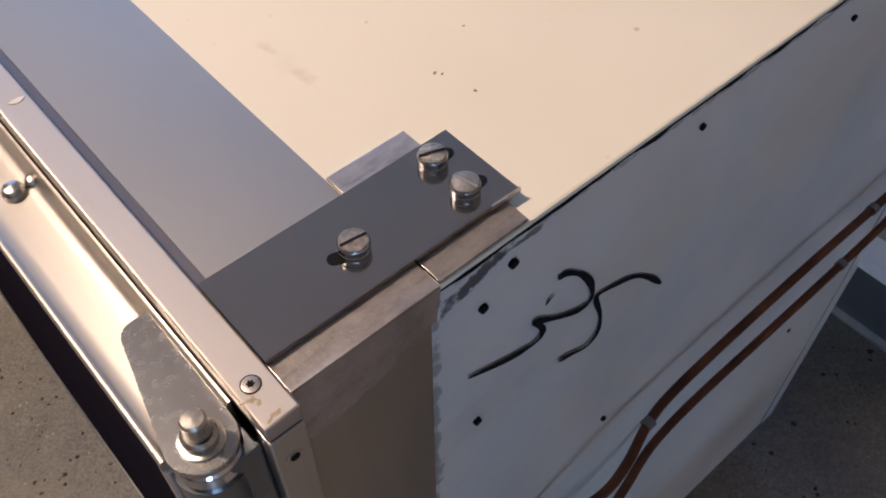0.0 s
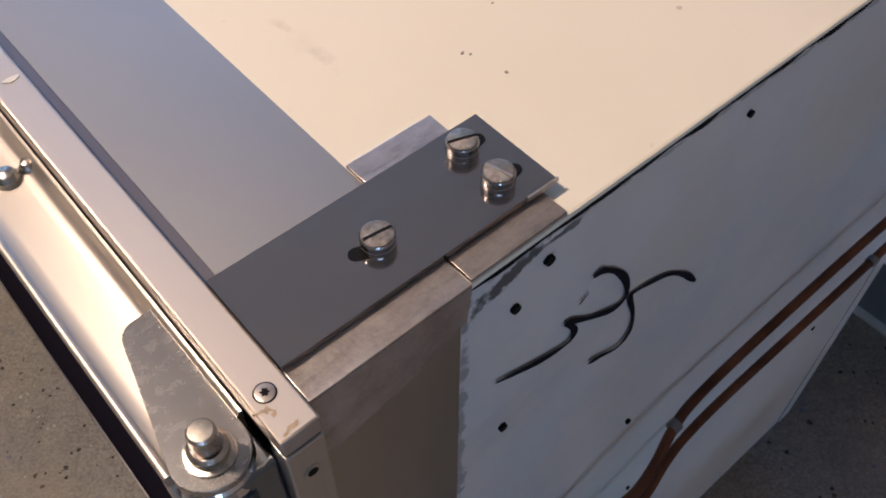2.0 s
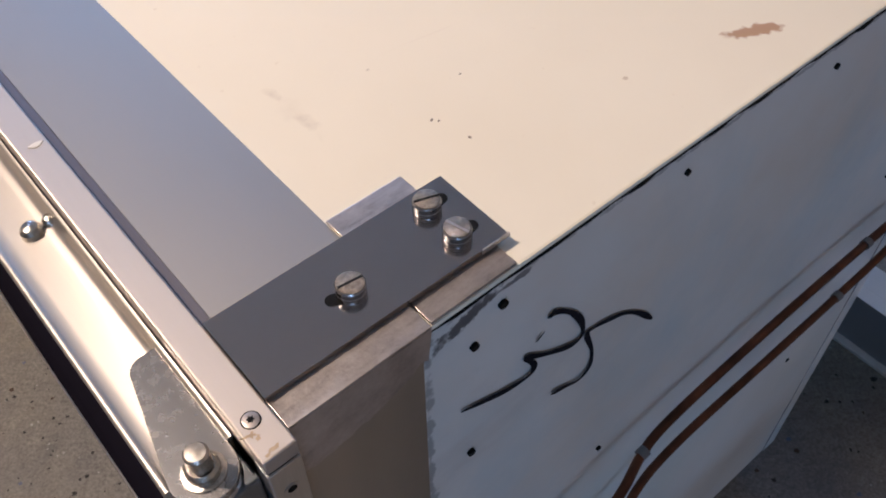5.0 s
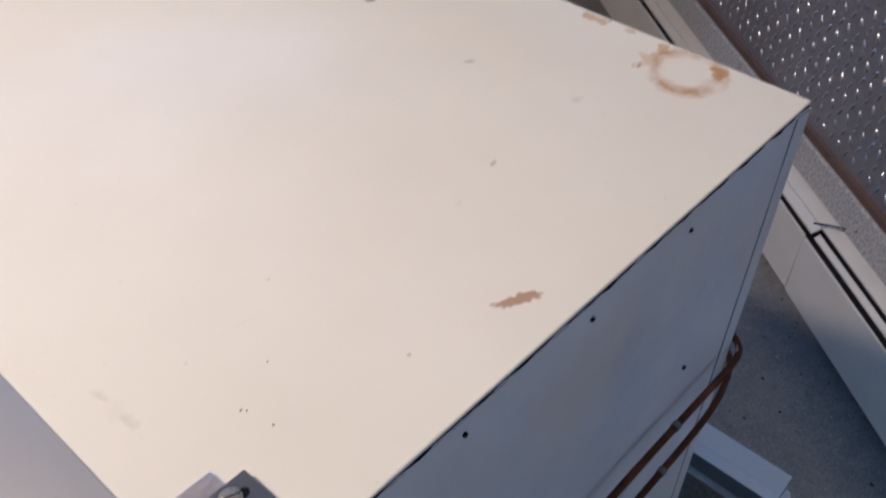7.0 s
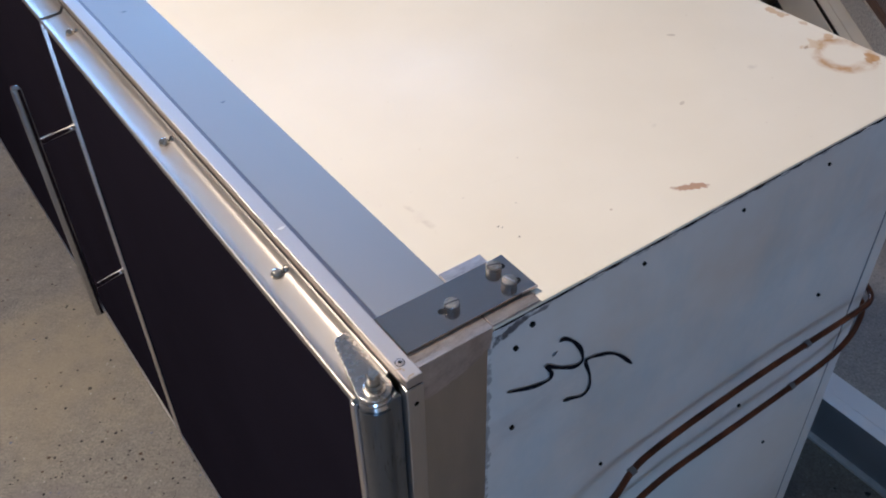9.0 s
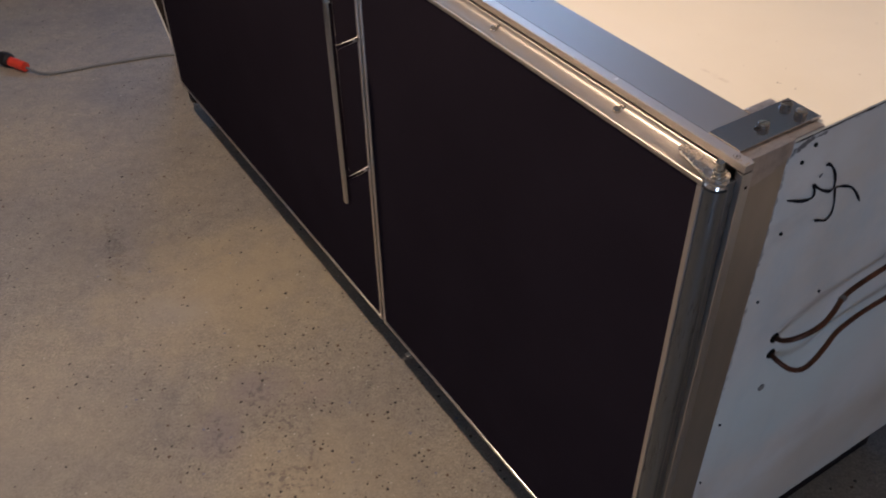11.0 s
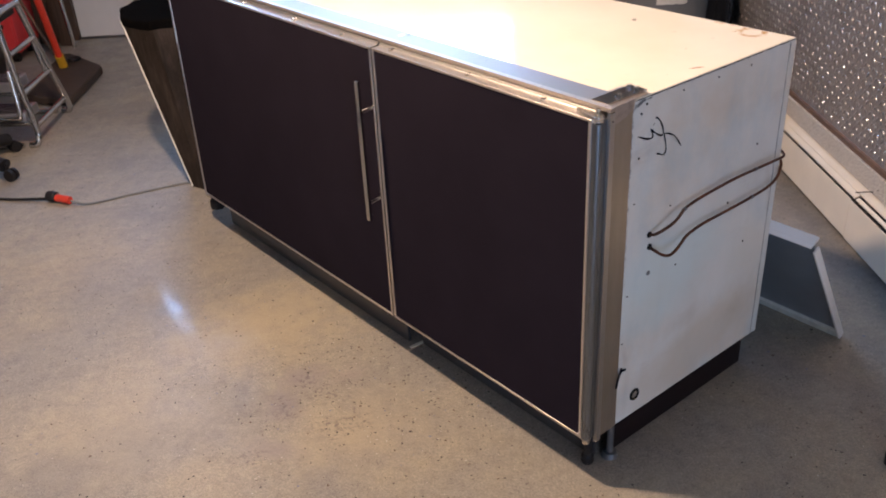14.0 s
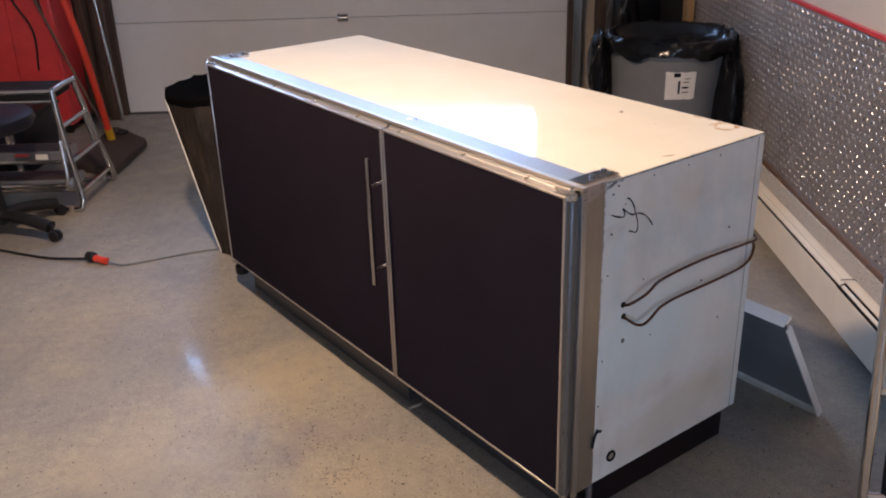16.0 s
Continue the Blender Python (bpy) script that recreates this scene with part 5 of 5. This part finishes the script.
def step_ladder():
    """Two-step tubular platform; across runs away from the camera's near side."""
    root = thing("step_stool", "silver tubular step stool with grey treads", "step stool", G)
    n0_, n1_ = -2.080, -2.56
    tr = 0.0142
    yf, yb = 2.335, 2.780
    tf, tb_, h = 2.355, 2.595, 0.592
    for n, ins in ((n0_, -0.045), (n1_, 0.045)):
        b = sweep(B(), smooth_line([(n + ins * 0.9, yf - 0.004, 0.0128), (n + ins * 0.25, yf - 0.002, 0.0130), (n, yf + 0.004, 0.035), (n, yf + 0.016, 0.08), (n + ins * 0.5, (yf + tf) / 2, h / 2), (n + ins * 0.96, tf - 0.01, h - 0.03), (n + ins, tf + 0.02, h), (n + ins, tb_ - 0.02, h), (n + ins * 0.96, tb_ + 0.01, h - 0.03), (n + ins * 0.5, (yb + tb_) / 2, h / 2), (n, yb - 0.016, 0.08), (n, yb - 0.004, 0.035), (n + ins * 0.25, yb + 0.002, 0.0130), (n + ins * 0.9, yb + 0.004, 0.0128)], 5), tr, 12)
        part("side_frame", b, TUBE_STEEL, root)
        for z, g in ((0.085, 0.15), (0.245, 0.43), (0.420, 0.73)):
            b = rod(B(), (n + ins * g, yf + (tf - yf) * g + 0.008, z), (n + ins * g, yb + (tb_ - yb) * g - 0.008, z), 0.0125, seg=14)
            part("side_brace", b, TUBE_STEEL, root)
        yi = yf + 0.72 * (yb - yf)
        part("inner_leg", rod(B(), (n + ins * 0.73, yi - 0.035, 0.420), (n + ins * 0.43, yi + 0.005, 0.245), 0.0105, seg=14), TUBE_STEEL, root)
    for y in (yf - 0.004, yb + 0.004):
        part("floor_rail", rod(B(), (n0_ - 0.066, y, 0.0128), (n1_ + 0.066, y, 0.0128), 0.0125, seg=18), TUBE_STEEL, root)
    for z, g, depth in ((0.165, 0.29, 0.15), (0.305, 0.54, 0.14), (h, 1.0, 0.23)):
        ins = -0.045 * g
        y = yf + (tf - yf) * g
        b = box(B(), n1_ - ins + 0.012, n0_ + ins - 0.012, y - 0.01, y + depth, z - 0.045, z, 0.006)
        t = part("tread", b, TREAD_METAL if z < h else BLACK, root)
        part("tread_rail", rod(B(), (n1_ - ins, y - 0.006, z - 0.050), (n0_ + ins, y - 0.006, z - 0.050), 0.011, seg=14), TUBE_STEEL, root)
        b = B()
        for i in range(7):
            yy = y + 0.005 + i * (depth - 0.03) / 6
            box(b, n1_ - ins + 0.03, n0_ + ins - 0.03, yy, yy + 0.006, z, z + 0.002)
        part("grip_ribs", b, BLACK, t)
    lo_n, hi_n, ys = n1_ + 0.040, n0_ - 0.040, yf - 0.012
    loop = smooth_line([(hi_n - 0.010, yf + 0.010, 0.355), (hi_n - 0.004, yf - 0.002, 0.26), (hi_n, ys, 0.185), (hi_n - 0.008, ys - 0.003, 0.155), (hi_n - 0.040, ys - 0.004, 0.142),
                        (lo_n + 0.040, ys - 0.004, 0.142), (lo_n + 0.008, ys - 0.003, 0.155), (lo_n, ys, 0.185), (lo_n + 0.004, yf - 0.002, 0.26), (lo_n + 0.010, yf + 0.010, 0.355)], 6)
    part("step_loop", sweep(B(), loop, 0.0115, 14), TUBE_STEEL, root)
    part("platform_rim", rod(B(), (n1_ + 0.045, tf - 0.004, h - 0.004), (n0_ - 0.045, tf - 0.004, h - 0.004), 0.0125, seg=16), TUBE_STEEL, root)
    b = box(B(), -2.36, -2.19, yf + 0.0008, yf + 0.0028, 0.264, 0.300, 0.0005)
    lab = part("warning_label", b, BLACK, root, "black and red safety sticker")
    part("print_bar", box(B(), -2.355, -2.29, yf - 0.0008, yf + 0.0008, 0.284, 0.297), RED, lab)
    part("print_bar", box(B(), -2.260, -2.200, yf - 0.0008, yf + 0.0008, 0.268, 0.294), PAPER, lab)
    return root


step_ladder()


def storage_tote():
    root = thing("storage_tote", "dark navy plastic storage tote with a lid", "tote", G)
    n0_, n1_, u0_, u1_ = -3.02, -2.56, 2.86, 3.34
    bm = box(B(), n0_, n1_, u0_, u1_, 0.0, 0.30, 0.02, 3)
    for v in bm.verts:
        f = 0.90 + 0.10 * v.co.z / 0.30
        v.co.x = (n0_ + n1_) / 2 + (v.co.x - (n0_ + n1_) / 2) * f
        v.co.y = (u0_ + u1_) / 2 + (v.co.y - (u0_ + u1_) / 2) * f
    part("tub", bm, NAVY, root)
    part("lid", box(B(), n0_ - 0.012, n1_ + 0.012, u0_ - 0.012, u1_ + 0.012, 0.290, 0.318, 0.008), BLACK, root)
    return root


storage_tote()


def push_broom():
    root = thing("push_broom", "push broom with red handle, yellow collar and dark bristle block", "broom", G)
    b = prism(B(), [(-2.420, 2.980), (-2.105, 2.845), (-2.094, 2.870), (-2.093, 3.385), (-2.110, 3.420), (-2.360, 3.690), (-2.400, 3.680)], 0.010, 0.050, 0.010)
    part("bristle_head", b, BRISTLE, root)
    b = sweep(B(), [(-2.309, 3.412, 0.045), (-2.305, 3.375, 0.125)], 0.024, 14)
    part("collar", b, YELLOW, root, "yellow plastic collar")
    b = sweep(B(), smooth_line([(-2.305, 3.377, 0.12), (-2.300, 3.300, 0.35), (-2.302, 3.225, 0.60), (-2.336, 3.180, 0.87), (-2.420, 3.120, 1.35)]), 0.019, 14)
    part("broom_handle", b, ORANGE_RED, root, "orange-red plastic handle")
    ring = [( -2.285 + 0.030 * math.cos(a), 3.52 + 0.030 * math.sin(a), 0.062) for a in (2 * math.pi * i / 20 for i in range(21))]
    part("hanging_ring", sweep(B(), ring, 0.009, 8), BLACK, root)
    return root


push_broom()


def tool_cabinet():
    root = thing("tool_cabinet", "tall red painted steel tool cabinet", "cabinet", G)
    n0_, n1_, u0_, u1_ = -3.17, -2.645, 3.70, 4.02
    part("body", box(B(), n0_, n1_, u0_, u1_, 0.06, 1.45, 0.012), RED, root)
    mid = (n0_ + n1_) / 2
    for a, b_, hn in ((n0_ + 0.012, mid - 0.002, mid - 0.03), (mid + 0.002, n1_ - 0.012, mid + 0.03)):
        d = part("door", box(B(), a, b_, u0_ - 0.014, u0_ - 0.001, 0.08, 1.44, 0.004), RED, root)
        part("handle", box(B(), hn - 0.008, hn + 0.008, u0_ - 0.030, u0_ - 0.014, 1.02, 1.16, 0.003), BLACK, d)
    for n in (n0_ + 0.05, n1_ - 0.05):
        for u in (u0_ + 0.05, u1_ - 0.05):
            part("caster", rod(B(), (n - 0.015, u, 0.03), (n + 0.015, u, 0.03), 0.03, seg=18), BLACK, root)
    return root


tool_cabinet()
for pts in ([(-2.90, 3.655, 1.25), (-2.86, 3.655, 0.88), (-2.760, 3.655, 0.66), (-2.770, 3.655, 0.42)], [(-2.72, 3.655, 1.3), (-2.70, 3.655, 0.9), (-2.668, 3.655, 0.68)]):
    single("cable", sweep(B(), smooth_line(pts), 0.006, 8), BLACK, "black cable hanging in front of the red cabinet", "cable", G)
for n, u, w, ln, tilt, material in ((-2.600, 4.06, 0.05, 2.0, 1.0, LUMBER), (-2.555, 3.98, 0.045, 1.9, -1.5, LUMBER), (-2.505, 4.05, 0.07, 2.1, 1.0, LUMBER)):
    single("board", box(B(), -w / 2, w / 2, -0.02, 0.02, 0.0, ln, 0.003), material, "dark stained board standing against the wall", "board", G @ pose(n, u, 0.0, 2.5, tilt, 0), group="boards by the garage door")
single("board", box(B(), -0.09, 0.09, -0.012, 0.012, 0.0, 2.0, 0.003), LUMBER, "wide dark board standing against the wall", "board", G @ pose(-2.60, 4.12, 0.0, 0, 0, 0), group="boards by the garage door")
single("pole", rod(B(), (-2.385, 3.58, 0.004), (-2.80, 3.638, 1.10), 0.008, seg=14), WOOD_TRIM, "thin dark brown pole leaning towards the red cabinet", "pole", G)
single("pipe", rod(B(), (0, 0, 0), (0, 0, 2.0), 0.012, seg=14), TUBE_STEEL, "thin grey pipe leaning beside the boards", "pipe", G @ pose(-2.44, 3.99, 0.0, -1.0, -4, 0))
single("board", box(B(), -0.04, 0.04, -0.01, 0.01, 0, 1.9, 0.003), MAROON, "maroon painted board standing in the corner", "board", G @ pose(0.80, 4.08, 0.0, 1.0, 0, 0), group="boards by the garage door")
single("panel", box(B(), -0.105, 0.105, -0.02, 0.02, 0, 1.7, 0.004), BLACK, "black panel standing in the corner behind the trash can", "panel", G @ pose(0.945, 4.03, 0.0, 1.0, 0, 0))
single("panel", box(B(), -0.012, 0.012, -0.30, 0.30, 0, 1.45, 0.004), BLACK, "black panel leaning on the tread-plate wall", "panel", G @ pose(1.03, 3.68, 0.0, 0, 0, 0))
single("board", box(B(), -0.02, 0.02, -0.05, 0.05, 0, 1.8, 0.003), TAN_WOOD, "tan pine board leaning on the tread-plate wall", "board", G @ pose(1.025, 3.30, 0.0, 0, 0, 0), group="boards by the garage door")
# stuff by the east jamb: studs and a hanging coat-like bag
single("board", box(B(), -0.035, 0.035, -0.02, 0.02, 0, 2.2, 0.003), LUMBER, "brown stud leaning by the garage door", "board", G @ pose(0.66, 4.05, 0.0, 1.5, 0, 0), group="boards by the garage door")
bm = B()
bmesh.ops.create_icosphere(bm, subdivisions=4, radius=1.0)
for v in bm.verts:
    v.co *= 1 + 0.18 * noise.noise(v.co * 1.8) + 0.07 * noise.noise(v.co * 6)
bmesh.ops.scale(bm, vec=(0.10, 0.12, 0.42), verts=bm.verts)
single("rubbish_bag", bm, BAG, "slack black plastic bag hanging by the studs", "bag", G @ pose(0.72, 3.55, 0.50), crease=60)
bm = B()
bmesh.ops.create_icosphere(bm, subdivisions=4, radius=1.0)
for v in bm.verts:
    v.co *= 1 + 0.2 * noise.noise(v.co * 1.6 + Vector((4, 0, 0))) + 0.07 * noise.noise(v.co * 6)
bmesh.ops.scale(bm, vec=(0.055, 0.20, 0.36), verts=bm.verts)
single("rubbish_bag", bm, BAG, "black plastic bag squeezed between can and wall", "bag", G @ pose(0.985, 2.42, 0.37), crease=60)


def cord():
    root = thing("extension_cord", "black extension cord with a black and red plug end", "cord")
    part("cable", sweep(B(), smooth_line([(-0.95, 2.98, 0.006), (-0.80, 2.93, 0.006), (-0.683, 2.875, 0.006), (-0.60, 2.74, 0.006), (-0.52, 2.62, 0.006), (-0.41, 2.50, 0.012)]), 0.0055, 10), BLACK, root)
    part("plug", lathe(B(), [(0.010, -0.026), (0.020, -0.020), (0.023, 0.0), (0.021, 0.016), (0.014, 0.022)], 20), BLACK, root, m=pose(-0.390, 2.475, 0.0235, 90, 0, 25))
    part("connector", sweep(B(), [(-0.380, 2.456, 0.020), (-0.350, 2.398, 0.018)], 0.0155, 16), ORANGE_RED, root, "red connector")
    part("cable_tail", sweep(B(), smooth_line([(-0.348, 2.394, 0.016), (-0.31, 2.345, 0.008), (-0.24, 2.325, 0.004), (-0.10, 2.295, 0.004), (0.086, 2.235, 0.004), (0.3, 2.08, 0.004), (0.5, 1.98, 0.004)]), 0.0042, 10), GREY_CAN, root, "thin grey cord")
    return root


cord()


def louvre():
    r = Vector((-0.04, 0.04, 0.30)).normalized()
    e = Vector((0.142, 0.082, 0.0))
    e = (e - r * e.dot(r)).normalized()
    q = r.cross(e)
    m = Matrix(((e.x, q.x, r.x, -0.826), (e.y, q.y, r.y, 2.565), (e.z, q.z, r.z, 0.002), (0, 0, 0, 1)))
    root = thing("louvre_panel", "grey metal louvred grille panel leaning upright", "grille", m)
    part("frame", box(box(box(box(B(), -0.40, -0.385, -0.01, 0.01, 0, 0.42, 0.002), -0.015, 0.0, -0.01, 0.01, 0, 0.42, 0.002), -0.385, -0.015, -0.01, 0.01, 0, 0.015, 0.002), -0.385, -0.015, -0.01, 0.01, 0.405, 0.42, 0.002), TUBE_STEEL, root)
    for i in range(17):
        x = -0.372 + i * 0.0215
        b = box(B(), -0.007, 0.007, -0.001, 0.001, 0.016, 0.404)
        part("slat", b, COVER, root, m=pose(x, 0, 0, 0, 0, 35))
    part("backing", box(B(), -0.384, -0.016, 0.0105, 0.012, 0.002, 0.418), GREY_METAL, root)
    return root


louvre()


def bench():
    root = thing("low_bench", "grey bench with an orange-brown leather pad", "bench", G)
    part("pad", box(B(), -2.75, -2.14, 1.58, 1.80, 0.455, 0.505, 0.018, 3), ORANGE_WOOD, root)
    part("seat_board", box(B(), -2.75, -2.16, 1.58, 1.80, 0.40, 0.453, 0.004), BLACK, root)
    for n in (-2.70, -2.42):
        for u in (1.62, 1.76):
            part("leg", rod(B(), (n, u, 0), (n, u, 0.40), 0.015, seg=12), BLACK, root)
    return root


bench()


def folding_ladder():
    """Tubular thing standing at the far right, of which only one upright shows."""
    root = thing("folding_ladder", "silver tubular folding ladder with a black padded rail", "ladder", pose(0, 0, 0))
    a, b_ = Vector((0.540, -0.438, 0.0)), Vector((0.532, -0.394, 0.95))
    part("upright", sweep(B(), smooth_line([a + Vector((0, 0, 0.02)), a.lerp(b_, 0.5), b_]), 0.0125, 12), TUBE_STEEL, root)
    o = Vector((0.045, -0.035, 0))
    part("padded_rail", sweep(B(), smooth_line([a + o + Vector((0, 0, 0.06)), (a + o).lerp(b_ + o, 0.2), (a + o).lerp(b_ + o, 0.40)]), 0.014, 12), BLACK, root, "black padded rail")
    for t_ in (0.12, 0.42, 0.72):
        part("rung", rod(B(), a.lerp(b_, t_), a.lerp(b_, t_) + Vector((0.24, -0.22, 0)), 0.010, seg=12), TUBE_STEEL, root)
    e = Vector((0.24, -0.22, 0))
    part("upright", sweep(B(), [a + e + Vector((0, 0, 0.02)), a.lerp(b_, 0.5) + e, b_ + e], 0.0125, 12), TUBE_STEEL, root)
    for q in (a, a + e):
        part("rubber_foot", lathe(B(), [(0.019, 0.0), (0.020, 0.03), (0.0150, 0.045)], 18), BLACK, root, m=pose(*q))
    return root


folding_ladder()

# ---- raised bars of the tread plate, one by one, where the camera passes nearest ----
bar_meshes = []
for ang in (118, 62):
    verts, faces = [], []
    tread_bar(radians(ang), (0.0, 0.0, 0.0), verts, faces)
    me = bpy.data.meshes.new("tread_bar")
    me.from_pydata(verts, [], faces)
    me.materials.append(TREAD_BAR)
    for p in me.polygons:
        p.use_smooth = True
    bar_meshes.append(me)
for at, way in single_bars:
    ob = new("tread_bar", bar_meshes[way])
    ob.parent = wains
    ob.matrix_local = Matrix.Translation(at)
